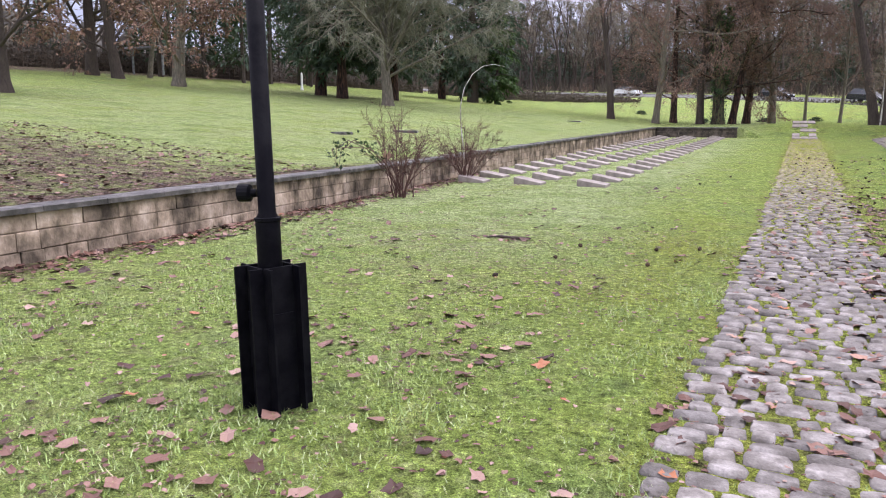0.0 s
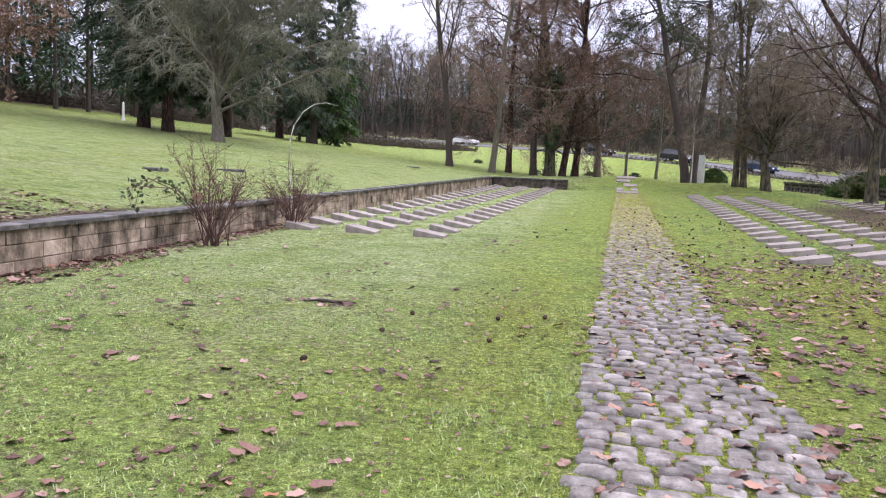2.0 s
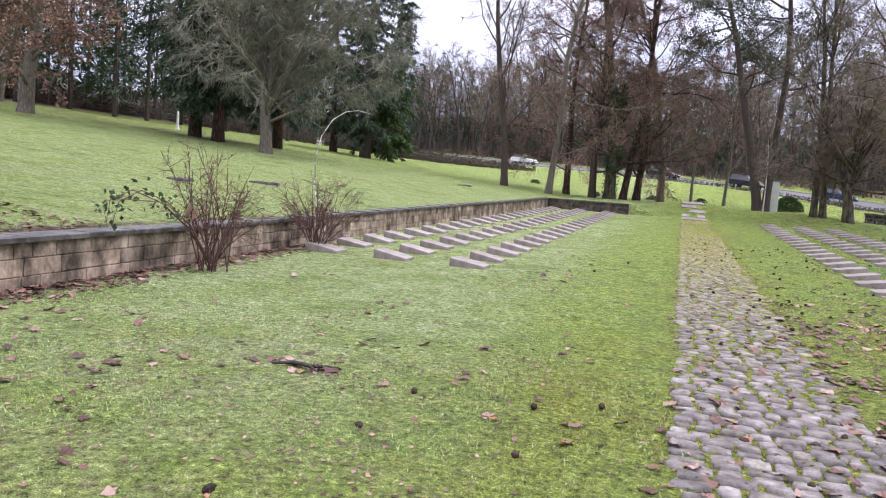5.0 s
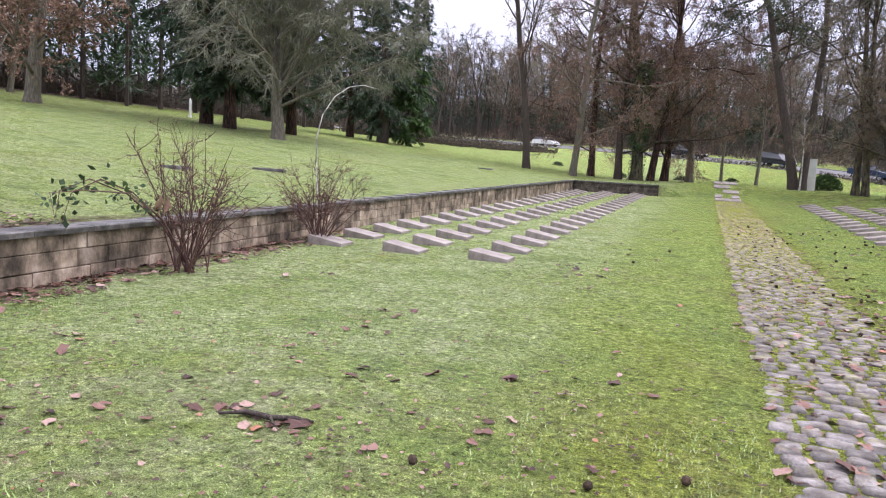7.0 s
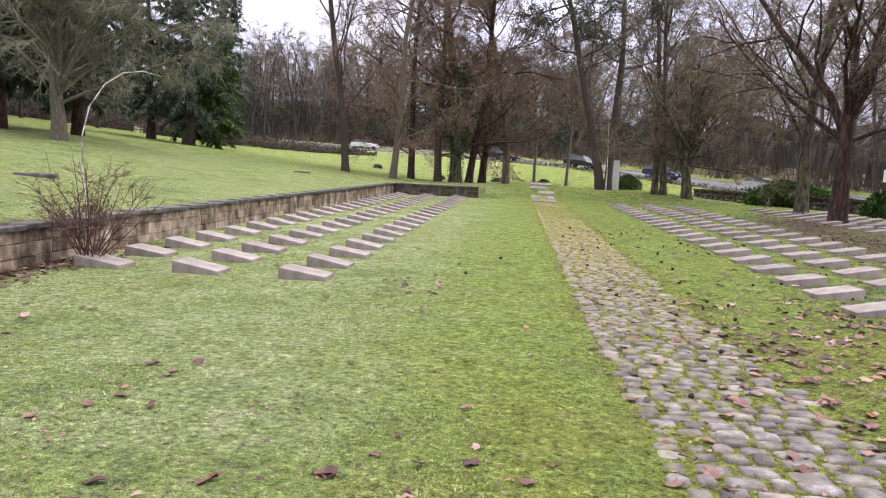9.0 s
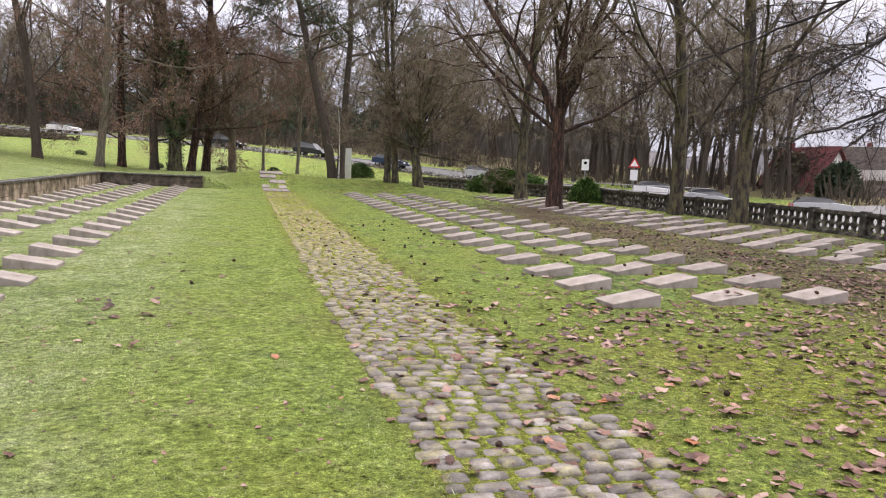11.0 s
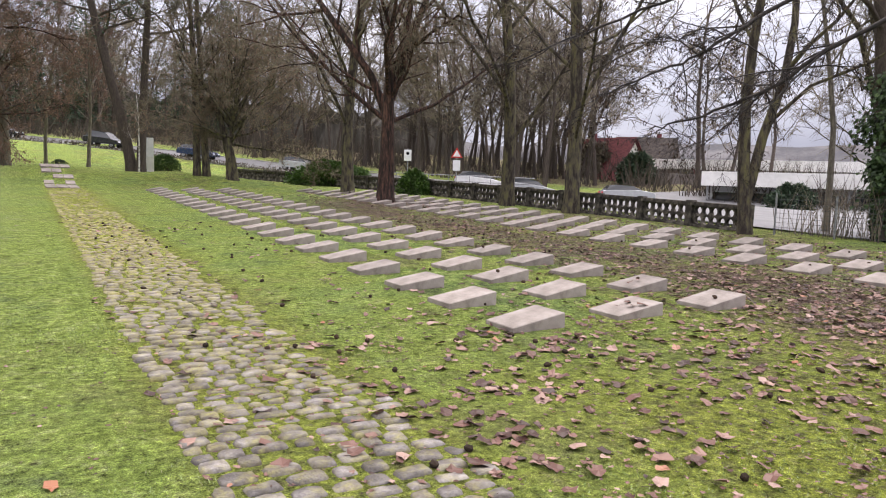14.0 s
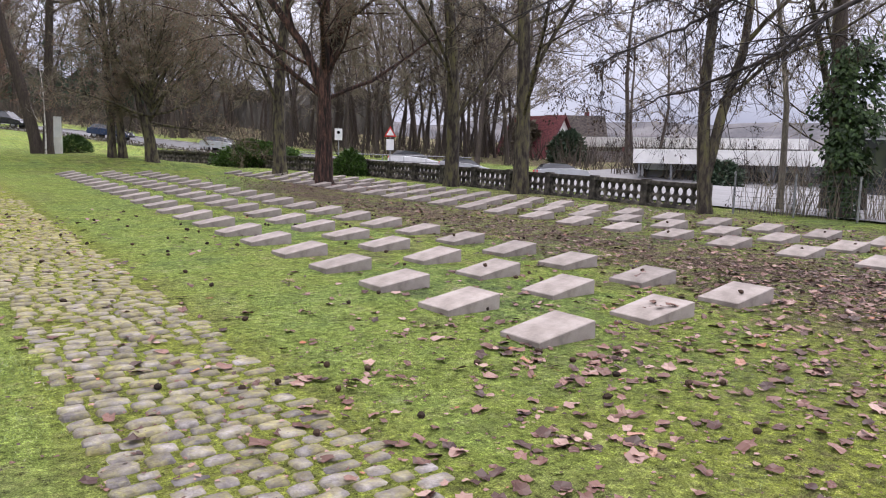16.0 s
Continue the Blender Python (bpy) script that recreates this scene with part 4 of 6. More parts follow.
def sweeping_limb(parent, pts, radius, seed, side, seeds):
    """A long drooping limb through the given points, with side branches, twigs and hanging seed clusters."""
    r = random.Random(seed)
    wood, fine, pods = Geo(), Geo(), Geo()
    base = Vector(parent.matrix_basis.translation)
    pts = [Vector(p) - base for p in pts]
    line = []
    for i in range(len(pts) - 1):
        a, b, c, d = pts[max(i - 1, 0)], pts[i], pts[i + 1], pts[min(i + 2, len(pts) - 1)]
        for k in range(6):
            u = k / 6
            line.append(0.5 * (2 * b + (c - a) * u + (2 * a - 5 * b + 4 * c - d) * u * u + (3 * b - a - 3 * c + d) * u ** 3) + wander(r, 0.018))
    line.append(pts[-1])
    n = len(line)
    wood.tube(line, [max(0.007, radius * (1 - 0.88 * i / n)) for i in range(n)], 8)

    def grow(p, d, length, rad, level):
        seg, pp = 5, [p]
        for _ in range(seg):
            d = (d + wander(r, 0.17) + Vector((0, 0, -0.04 * level))).normalized()
            pp.append(pp[-1] + d * length / seg)
        (wood if level == 1 else fine).tube(pp, [max(0.0025, rad * (1 - 0.8 * i / seg)) for i in range(seg + 1)], 5 if level == 1 else 3)
        for _ in range(5 if level < 3 else 3):
            i = r.randint(1, seg - 1)
            if level < 3:
                grow(pp[i], (d + wander(r, 0.6)).normalized(), length * r.uniform(0.3, 0.6), rad * 0.55, level + 1)
            else:
                q = pp[i] + (d + wander(r, 0.6)).normalized() * r.uniform(0.06, 0.2)
                fine.spike(pp[i], q, 0.0025)
                if r.random() < seeds:
                    for _ in range(r.choice((1, 1, 2, 5))):
                        e = q + wander(r, 0.025)
                        pods.leaf(e, (Vector((0, 0, -1)) + wander(r, 0.25)).normalized(), wander(r, 1).normalized(), r.uniform(0.03, 0.06), r.uniform(0.018, 0.03))

    for _ in range(side):
        i = int(n * (0.3 + 0.68 * r.random()))
        i = min(i, n - 2)
        d = (line[i + 1] - line[i]).normalized()
        grow(line[i], (d * 0.6 + wander(r, 0.6)).normalized(), r.uniform(0.6, 1.9) * (1.15 - 0.5 * i / n), radius * 0.4 * (1.1 - i / n) + 0.004, 1)
    w = part("limb", wood, M_BARK_WET, parent, smooth=True)
    part("twig_growth", fine, M_BARK_WET, w)["kind"] = "stuff"
    part("seed_growth", pods, M_CONE, w, "dark hanging seed clusters")["kind"] = "stuff"


sweeping_limb(over, ((14.6, 14.9, 6.6), (12.6, 16.5, 5.5), (10.7, 17.95, 4.15), (9.75, 18.7, 3.3), (8.9, 19.3, 2.85), (8.3, 19.9, 2.6)), 0.065, 5, 12, 0.25)
sweeping_limb(over, ((9.75, 18.7, 3.3), (9.3, 18.95, 2.8), (8.95, 19.25, 2.35)), 0.024, 6, 5, 0.25)
sweeping_limb(over, ((14.6, 14.9, 7.2), (11.8, 16.6, 6.0), (9.3, 18.1, 4.6), (8.2, 18.5, 3.85), (7.4, 18.85, 3.4), (6.5, 19.4, 2.95)), 0.055, 7, 19, 0.45)
sweeping_limb(over, ((14.6, 14.9, 7.6), (11.6, 17.4, 6.4), (9.0, 19.4, 5.1), (7.2, 20.4, 4.2), (6.0, 21.0, 3.6)), 0.05, 8, 20, 0.35)


# ---- woods in the distance, beyond the road and the upper lawn ----
def wood_geo(seed, kind):
    r, g, f = random.Random(seed), Geo(), Geo()
    h = r.uniform(15, 21)
    if kind == "fir":
        g.tube([Vector((0, 0, 0)), Vector((0, 0, h))], [0.22, 0.03], 5)
        z = r.uniform(2, 4)
        while z < h:
            reach = 3.4 * (1 - z / h) ** 0.8 + 0.3
            for _ in range(6):
                a = r.uniform(0, math.tau)
                d = Vector((math.cos(a), math.sin(a), -0.25)).normalized()
                for q in (0.12, 0.3, 0.45, 0.6, 0.75, 0.88):
                    f.leaf(Vector((0, 0, z + r.uniform(-0.3, 0.3))) + d * reach * q + wander(r, 0.1), (d + wander(r, 0.6)).normalized(), Vector((0, 0, 1)) + wander(r, 0.4), reach * 0.24 + 0.2, 0.24)
            z += 0.75
        return g, f
    o = tree_options(count=(11, 4, 4), depth=2, twigs=13, twig=1.8, twig_r=6, sides=(6, 4, 3, 3, 3), crook=(0.07, 0.16, 0.22, 0.25, 0.3), **{"from": (0.3, 0.2, 0.1)})
    limb(g, f, r, Vector((0, 0, 0)), Vector((r.gauss(0, .05), r.gauss(0, .05), 1)), h, r.uniform(0.14, 0.26), 0, o)
    return g, f


def woods(name, label, spots, kinds, bark, crown, seed):
    r = random.Random(seed)
    stock = [wood_geo(seed * 10 + i, kinds[i % len(kinds)]) for i in range(6)]
    stock = [[(np.array([tuple(p) for p in g.v]), g.f) for g in pair] for pair in stock]
    root = new(name)
    tagged(root, label, "woods", kind="stuff")
    for k, (pn, mat) in enumerate((("trunks", bark), ("crowns", crown))):
        vs, fs, base = [], [], 0
        rr = random.Random(seed)
        for x, y in spots:
            v, f = rr.choice(stock)[k]
            a, s = rr.uniform(0, math.tau), rr.uniform(0.8, 1.2)
            c, sn = math.cos(a) * s, math.sin(a) * s
            w = np.stack((v[:, 0] * c - v[:, 1] * sn + x, v[:, 0] * sn + v[:, 1] * c + y, v[:, 2] * s + ground(x, y) - 0.2), 1)
            vs.append(w)
            fs += [tuple(i + base for i in q) for q in f]
            base += len(v)
        me = bpy.data.meshes.new(pn)
        me.from_pydata(np.concatenate(vs).tolist(), [], fs)
        me.materials.append(mat)
        ob = new(pn, me)
        ob.parent = root


def strip(seed, n, d0, d1, x0, x1, y0=52):
    """Spots beyond the road."""
    r, out = random.Random(seed), []
    while len(out) < n:
        i = r.randrange(len(ROAD) - 1)
        (ax, ay, _), (bx, by, _) = ROAD[i], ROAD[i + 1]
        s = r.random()
        dx, dy = bx - ax, by - ay
        L = math.hypot(dx, dy)
        if r.random() > L / 50:
            continue
        d = r.uniform(d0, d1)
        x, y = ax + s * dx - dy / L * d, ay + s * dy + dx / L * d
        if x0 < x < x1 and y > y0 and near_road(x, y)[0] > 7:
            out.append((x, y))
    return out


woods("woods_bare", "dense leafless brown woods beyond the road", strip(1, 240, 8, 50, -140, 70) + [(-1.1 + q * math.sin(radians(g)), 11 + q * math.cos(radians(g))) for g, q in [(28 + 13.5 * ((i * 0.618) % 1), 82 + 30 * ((i * 0.414) % 1)) for i in range(34)]], ("bare",), M_BARK_DARK, M_TWIG, 3)
woods("woods_fir", "dark firs in the woods beyond the road", strip(2, 84, 14, 60, -125, 30), ("fir",), M_BARK_DARK, M_NEEDLE, 4)
r = random.Random(9)
woods("woods_upper", "mixed leafless and fir wood along the top of the hill", [(r.uniform(-75, -52), r.uniform(20, 105)) for i in range(46)], ("bare", "fir"), M_BARK_DARK, M_TWIG, 5)
woods("woods_upper_fir", "dark conifers along the top of the hill", [(r.uniform(-66, -44), r.uniform(44, 100)) for i in range(26)], ("fir",), M_BARK_DARK, M_NEEDLE, 6)
for nm, d0, h0, h1 in (("woods_backdrop", 56, 6, 9),):
    band = Geo()
    spots = []
    for (ax, ay, _), (bx, by, _) in zip(ROAD[:7], ROAD[1:8]):
        L = math.hypot(bx - ax, by - ay)
        n = max(2, int(L / 2.0))
        spots += [(ax + (bx - ax) * i / n - (by - ay) / L * d0, ay + (by - ay) * i / n + (bx - ax) / L * d0) for i in range(n)]
    spots = [(-100, 10), (-96, 30), (-92, 50), (-95, 75), (-100, 100), (-110, 130), (-120, 160)] + [p for p in spots if p[0] > -130 and p[1] > 62 and p[0] < 70]
    dense = []
    for (ax, ay), (bx, by) in zip(spots, spots[1:]):
        n = max(1, int(math.hypot(bx - ax, by - ay) / 1.2))
        dense += [(ax + (bx - ax) * i / n, ay + (by - ay) * i / n) for i in range(n)]
    r = random.Random(8)
    for i, (x, y) in enumerate(dense):
        z = ground(x, y)
        band.v += [Vector((x, y, z - 2)), Vector((x + r.gauss(0, 0.8), y + r.gauss(0, 0.8), z + 5)), Vector((x + r.gauss(0, 0.8), y + r.gauss(0, 0.8), z + r.uniform(h0, h1)))]
        if i:
            k = 3 * i
            band.f += [(k - 3, k, k + 1, k - 2), (k - 2, k + 1, k + 2, k - 1)]
    M_FARWOOD = material("far_wood_mass", ((0.1, (0.045, 0.042, 0.038)), (0.5, (0.10, 0.095, 0.085)), (0.9, (0.17, 0.16, 0.145))), 0.5, 1.0, bump=0, fine=2.2, fine_amount=0.5, stretch=(1, 1, 0.18), object_space=False)
    tagged(new(nm, band.mesh(nm, M_FARWOOD)), "dim brown depth of the wood behind the road", "woods", kind="structure")
under = Geo()
r = random.Random(12)
for x, y in strip(13, 1100, 8, 40, -140, 75, 40):
    base = Vector((x, y, ground(x, y)))
    for _ in range(9):
        under.spike(base + wander(r, 0.5) * Vector((1, 1, 0)), base + Vector((r.gauss(0, 0.9), r.gauss(0, 0.9), r.uniform(1.2, 4.0))), 0.05)
ub = new("woods_undergrowth", under.mesh("woods_undergrowth", M_UNDER))
tagged(ub, "leafless brown undergrowth along the wood's edge", "undergrowth", kind="stuff")


# ---- shrubs against the wall ----
def shrub(name, label, x, y, height, stems, seed, spread):
    r = random.Random(seed)
    ob = thing(name, label, "shrub", (x, y, ground(x, y) - 0.02))
    g, tw, lf = Geo(), Geo(), Geo()
    for i in range(stems):
        a = r.uniform(0, math.tau)
        d = Vector((math.cos(a) * spread * r.random(), math.sin(a) * spread * 0.6 * r.random(), 1)).normalized()
        p = Vector((r.gauss(0, 0.09), r.gauss(0, 0.09), 0))
        pts, ln = [p], height * r.uniform(0.55, 1.08)
        for k in range(6):
            d = (d + wander(r, 0.07) + Vector((d.x, d.y, 0)) * 0.06).normalized()
            pts.append(pts[-1] + d * ln / 6)
        g = Geo()
        g.tube(pts, [0.011 * (1 - 0.75 * k / 6) for k in range(7)], 5)
        part("cane", g, M_BRAMBLE, ob, smooth=True)
        for k in range(13):
            j = r.randint(2, 5)
            q = pts[j].lerp(pts[j + 1], r.random())
            e = q + (d * 0.6 + wander(r, 0.6)).normalized() * r.uniform(0.12, 0.4)
            tw.tube([q, q.lerp(e, 0.5) + wander(r, 0.02), e], [0.005, 0.004, 0.0025], 3)
            for _ in range(2):
                q2 = q.lerp(e, r.uniform(0.3, 1))
                tw.spike(q2, q2 + wander(r, 0.09), 0.003)
                if r.random() < 0.55:
                    lf.leaf(q2, wander(r, 1).normalized(), wander(r, 1).normalized(), r.uniform(0.02, 0.045), 0.03)
    part("twig_growth", tw, M_BRAMBLE, ob)["kind"] = "stuff"
    part("bud_growth", lf, M_DRYLEAF, ob, "few small dry brown leaves")["kind"] = "stuff"
    return ob


rose = shrub("rose_bush", "leafless reddish rose bush with long arching canes against the wall", -7.15, 12.95, 1.95, 29, 5, 0.72)
arch, al = Geo(), Geo()
r = random.Random(3)
for side in range(3):
    pts = [Vector((0, 0.05 * side, 0.1)), Vector((-0.2, -0.25, 0.7)), Vector((-0.4, -0.6, 1.05)), Vector((-0.5, -1.0 - 0.1 * side, 1.2 - 0.06 * side)), Vector((-0.5, -1.35 - 0.15 * side, 1.05)), Vector((-0.45, -1.5 - 0.1 * side, 0.72))]
    pts = [p + wander(r, 0.03) for p in pts]
    arch.tube(pts, [0.011, 0.01, 0.009, 0.008, 0.006, 0.003], 5)
    for p, q in zip(pts[1:], pts[2:]):
        for _ in range(9):
            e = p.lerp(q, r.random()) + wander(r, 0.07)
            al.leaf(e, (wander(r, 1) + Vector((0, 0, -0.4))).normalized(), wander(r, 1).normalized(), r.uniform(0.06, 0.12), r.uniform(0.04, 0.08))
part("arching_cane", arch, M_BRAMBLE, rose, smooth=True)
part("leaves", al, M_IVY, rose, "dusty green leaves")
dry = Geo()
for k in range(7):
    dry.leaf(Vector((-0.12, -0.3, 0.95)) + wander(r, 0.08), (Vector((0, -0.4, -1)) + wander(r, 0.4)).normalized(), wander(r, 1).normalized(), 0.2, 0.12)
part("withered_leaves", dry, M_DRYLEAF, rose, "curled russet leaves")
second = shrub("rose_bush", "smaller leafless purplish bush against the wall", -7.65, 17.2, 1.6, 34, 6, 0.95)
cane = Geo()
cp = [Vector((0.0, 0, 0.6)), Vector((-0.15, 0.1, 1.4)), Vector((-0.2, 0.16, 1.95)), Vector((-0.12, 0.22, 2.4)), Vector((0.08, 0.3, 2.75)), Vector((0.32, 0.38, 2.93)), Vector((0.58, 0.46, 2.98)), Vector((0.85, 0.55, 2.92))]
cane.tube(cp, [0.013, 0.012, 0.011, 0.01, 0.009, 0.008, 0.006, 0.003], 6)
part("arching_cane", cane, M_BIRCH, second, "single pale arching cane", smooth=True)


def leafy_mass(name, label, x, y, rx, ry, h, count, seed, mat, size=0.14, base=None):
    r = random.Random(seed)
    ob = thing(name, label, "bush", (x, y, ground(x, y) - 0.03))
    g, w = Geo(), Geo()
    for _ in range(count):
        a, s = r.uniform(0, math.tau), r.random() ** 0.35
        t = r.random() ** 0.8
        bulge = (1 - max(0, t - 0.35) ** 2 * 1.7) * (0.82 + 0.3 * noise.noise((math.cos(a) * 2 + seed, math.sin(a) * 2, t * 2)))
        p = Vector((math.cos(a) * rx * s * bulge, math.sin(a) * ry * s * bulge, h * t * (0.9 + 0.25 * noise.noise((a, t, seed)))))
        d = (Vector((math.cos(a), math.sin(a), 0.5)) + wander(r, 0.7)).normalized()
        g.leaf(p, d, (Vector((0, 0, 1)) + wander(r, 0.6)).normalized(), size * r.uniform(0.6, 1.3), size * 0.6)
    for _ in range(14):
        w.tube([Vector((r.uniform(-rx, rx) * 0.4, r.uniform(-ry, ry) * 0.4, 0)), Vector((r.uniform(-rx, rx) * 0.6, r.uniform(-ry, ry) * 0.6, h * 0.7))], [0.03, 0.01], 4)
    part("branches", w, M_BARK_DARK, ob)
    part("foliage", g, mat, ob)
    return ob


leafy_mass("evergreen_bush", "wide glossy green evergreen bush in front of the balustrade", 16.6, 56.5, 3.4, 1.6, 1.75, 9000, 1, M_HEDGE, 0.2)
leafy_mass("evergreen_bush", "rounded light green bush by the balustrade", 16.9, 45.0, 1.1, 0.9, 1.35, 3000, 2, M_HEDGE, 0.16)
leafy_mass("clipped_bush", "round clipped dark olive bush beside the stele", 6.9, 61.6, 1.2, 1.1, 1.15, 3600, 3, M_NEEDLE_LIGHT, 0.13)

# ---- stele, slabs and small things on the lawns ----
st = Geo()
st.box(-0.45, 0.45, -0.14, 0.14, -0.1, 0.95)
st2 = Geo()
st2.box(-0.43, 0.43, -0.12, 0.12, 0.955, 2.15)
stele = thing("stele", "white two-part stele standing beside the pines", "stele", (5.6, 60.2, ground(5.6, 60.2)), turn=-8)
part("base", st, M_WHITE, stele, "pale rendered lower block")
part("panel", st2, M_SIGNWHITE, stele, "blank white upper panel")
for k, y0 in enumerate((46.7, 47.8, 48.9, 50.2, 51.4, 52.7, 53.7)):
    w, d, x0 = 1.34, (1.0, 0.95, 0.8, 0.7, 0.75, 0.9, 0.9)[k], 0.31 - 0.02 * k
    g = Geo()
    for j in range(3):
        if k in (2, 3, 4) and (j + k) % 3 == 0:
            continue
        v, f = bevelled(w / 3 - 0.03, d, 0.1, 0.01, 3 * k + j, 0.008)
        g.add([Vector((p + (j - 1) * w / 3, q, c)) for p, q, c in v], f)
    slab = solid("path_slab", g, M_SLAB, "pale stone slabs set across the path", "paving slab", (x0, y0, ground(x0, y0) - 0.06))
    slab.rotation_euler[0] = math.atan((ground(x0, y0 + 0.5) - ground(x0, y0 - 0.5)))
for x, y, w, t in ((-12.8, 23.4, 0.9, 20), (-13.3, 20.0, 0.6, -10), (-12.3, 43.6, 0.8, 5)):
    v, f = bevelled(w, 0.45, 0.09, 0.02, int(w * 10), 0.02)
    g = Geo()
    g.add([Vector(c) for c in v], f)
    gs = solid("grave_marker", g, M_COPING, "dark flat stone marker lying in the lawn", "grave marker", (x, y, ground(x, y) - 0.02))
    gs.rotation_euler[2] = radians(t)
wp = Geo()
wp.tube([Vector((0, 0, 0)), Vector((0, 0, 0.15)), Vector((0, 0, 0.16)), Vector((0, 0, 1.3)), Vector((0, 0, 1.45))], [0.15, 0.15, 0.1, 0.085, 0.02], 8)
solid("stone_post", wp, M_SIGNWHITE, "white stone post at the upper edge of the lawn", "post", (-37.6, 50.4, ground(-37.6, 50.4) - 0.02))
for i, (x, y) in enumerate(((-8.0, 70.5), (-3.0, 72.0), (1.2, 73.0), (-15.0, 78))):
    leafy_mass("tussock", "small dark clipped box tussock on the far lawn", x, y, 0.6, 0.5, 0.4, 260, 20 + i, M_NEEDLE, 0.14)

# ---- fence along the top of the lawn ----
fence = thing("upper_fence", "low brown timber and hedge line along the top of the lawn", "fence", (0, 0, 0))
FL = [(-60, 30), (-56, 50), (-55, 72), (-44, 86), (-30, 92), (-19, 98)]
for (ax, ay), (bx, by) in zip(FL, FL[1:]):
    n = int(math.hypot(bx - ax, by - ay) / 2.4)
    for i in range(n):
        x, y = ax + (bx - ax) * i / n, ay + (by - ay) * i / n
        x2, y2 = ax + (bx - ax) * (i + 1) / n, ay + (by - ay) * (i + 1) / n
        pg = Geo()
        pg.tube([Vector((x, y, ground(x, y) - 0.1)), Vector((x, y, ground(x, y) + 1.15))], [0.06, 0.055], 6, True)
        part("fence_post", pg, M_WOODRAIL, fence)
        for h in (0.35, 0.7, 1.05):
            rails = Geo()
            rails.tube([Vector((x, y, ground(x, y) + h)), Vector((x2, y2, ground(x2, y2) + h))], [0.045, 0.045], 4)
            part("rail", rails, M_WOODRAIL, fence)
bank = Geo()
r = random.Random(15)
for (ax, ay), (bx, by) in zip(FL, FL[1:]):
    for _ in range(int(math.hypot(bx - ax, by - ay) * 26)):
        u, out = r.random(), 1.0 + 12 * r.random() ** 1.5
        L = math.hypot(bx - ax, by - ay)
        x, y = ax + (bx - ax) * u - (by - ay) / L * out, ay + (by - ay) * u + (bx - ax) / L * out
        p = Vector((x, y, ground(x, y) - 0.05))
        for _ in range(6):
            q = p + Vector((r.gauss(0, 0.5), r.gauss(0, 0.5), r.uniform(0.5, 2.4) * (1 - 0.75 * ease(-42, -24, x))))
            bank.spike(p + wander(r, 0.15), q, 0.035)
            bank.leaf(p.lerp(q, r.uniform(0.3, 1)), wander(r, 1).normalized(), wander(r, 1).normalized(), 0.35, 0.2)
tagged(new("hill_undergrowth", bank.mesh("hill_undergrowth", M_UNDER)), "dark leafless undergrowth along the top of the hill", "undergrowth", kind="stuff")
verge = Geo()
for (ax, ay, az), (bx, by, bz) in zip(ROAD[2:6], ROAD[3:7]):
    L = math.hypot(bx - ax, by - ay)
    for _ in range(int(L * 55)):
        u, o = r.random(), 4.7 + r.gauss(0, 0.22)
        x, y = ax + (bx - ax) * u + (by - ay) / L * o, ay + (by - ay) * u - (bx - ax) / L * o
        if x < -14 or x > 24:
            continue
        p = Vector((x, y, ground(x, y) - 0.03 + 0.55 * r.random() * (0.8 + 0.3 * noise.noise((x * 0.5, y * 0.5, 1)))))
        verge.leaf(p, (wander(r, 0.6) + Vector((0, 0, 0.7))).normalized(), wander(r, 1).normalized(), r.uniform(0.12, 0.26), 0.11)
tagged(new("verge_hedge", verge.mesh("verge_hedge", M_UNDER)), "low dark brown hedge along the road's verge", "hedge", kind="stuff")
shelter = thing("shelter", "small open shelter with grey posts on the hill", "shelter", (-52, 47.5, ground(-52, 47.5)))
for dx in (-1.8, 1.8):
    pg = Geo()
    pg.box(dx - 0.07, dx + 0.07, -0.07, 0.07, 0, 2.3)
    part("post", pg, M_METAL, shelter)
rg = Geo()
rg.box(-2.1, 2.1, -0.6, 0.6, 2.3, 2.45)
part("roof", rg, M_METAL, shelter)


# ---- balustrade of pierced concrete ----
def balustrade_panel(width, height):
    """A concrete panel pierced by two rows of round holes, with a rail on top."""
    g = Geo()
    cols, t, n = 6, 0.07, 16
    cell = width / cols
    rows = ((0.03, 0.03 + cell), (0.03 + cell, 0.03 + 2 * cell))
    for ci in range(cols):
        for z0, z1 in rows:
            cx, cz, rad = -width / 2 + cell * (ci + 0.5), (z0 + z1) / 2, cell * 0.425
            ring, sq = [], []
            for k in range(n):
                a = math.tau * k / n
                ca, sa = math.cos(a), math.sin(a)
                m = max(abs(ca), abs(sa))
                ring.append((cx + rad * ca, cz + rad * sa))
                sq.append((cx + cell / 2 * ca / m, cz + (z1 - z0) / 2 * sa / m))
            base = len(g.v)
            for y in (-t, t):
                g.v += [Vector((x, y, z)) for x, z in ring] + [Vector((x, y, z)) for x, z in sq]
            for k in range(n):
                q = (k + 1) % n
                g.f += [(base + k, base + q, base + n + q, base + n + k), (base + 2 * n + q, base + 2 * n + k, base + 3 * n + k, base + 3 * n + q), (base + q, base + k, base + 2 * n + k, base + 2 * n + q)]
    return g, 0.03 + 2 * cell


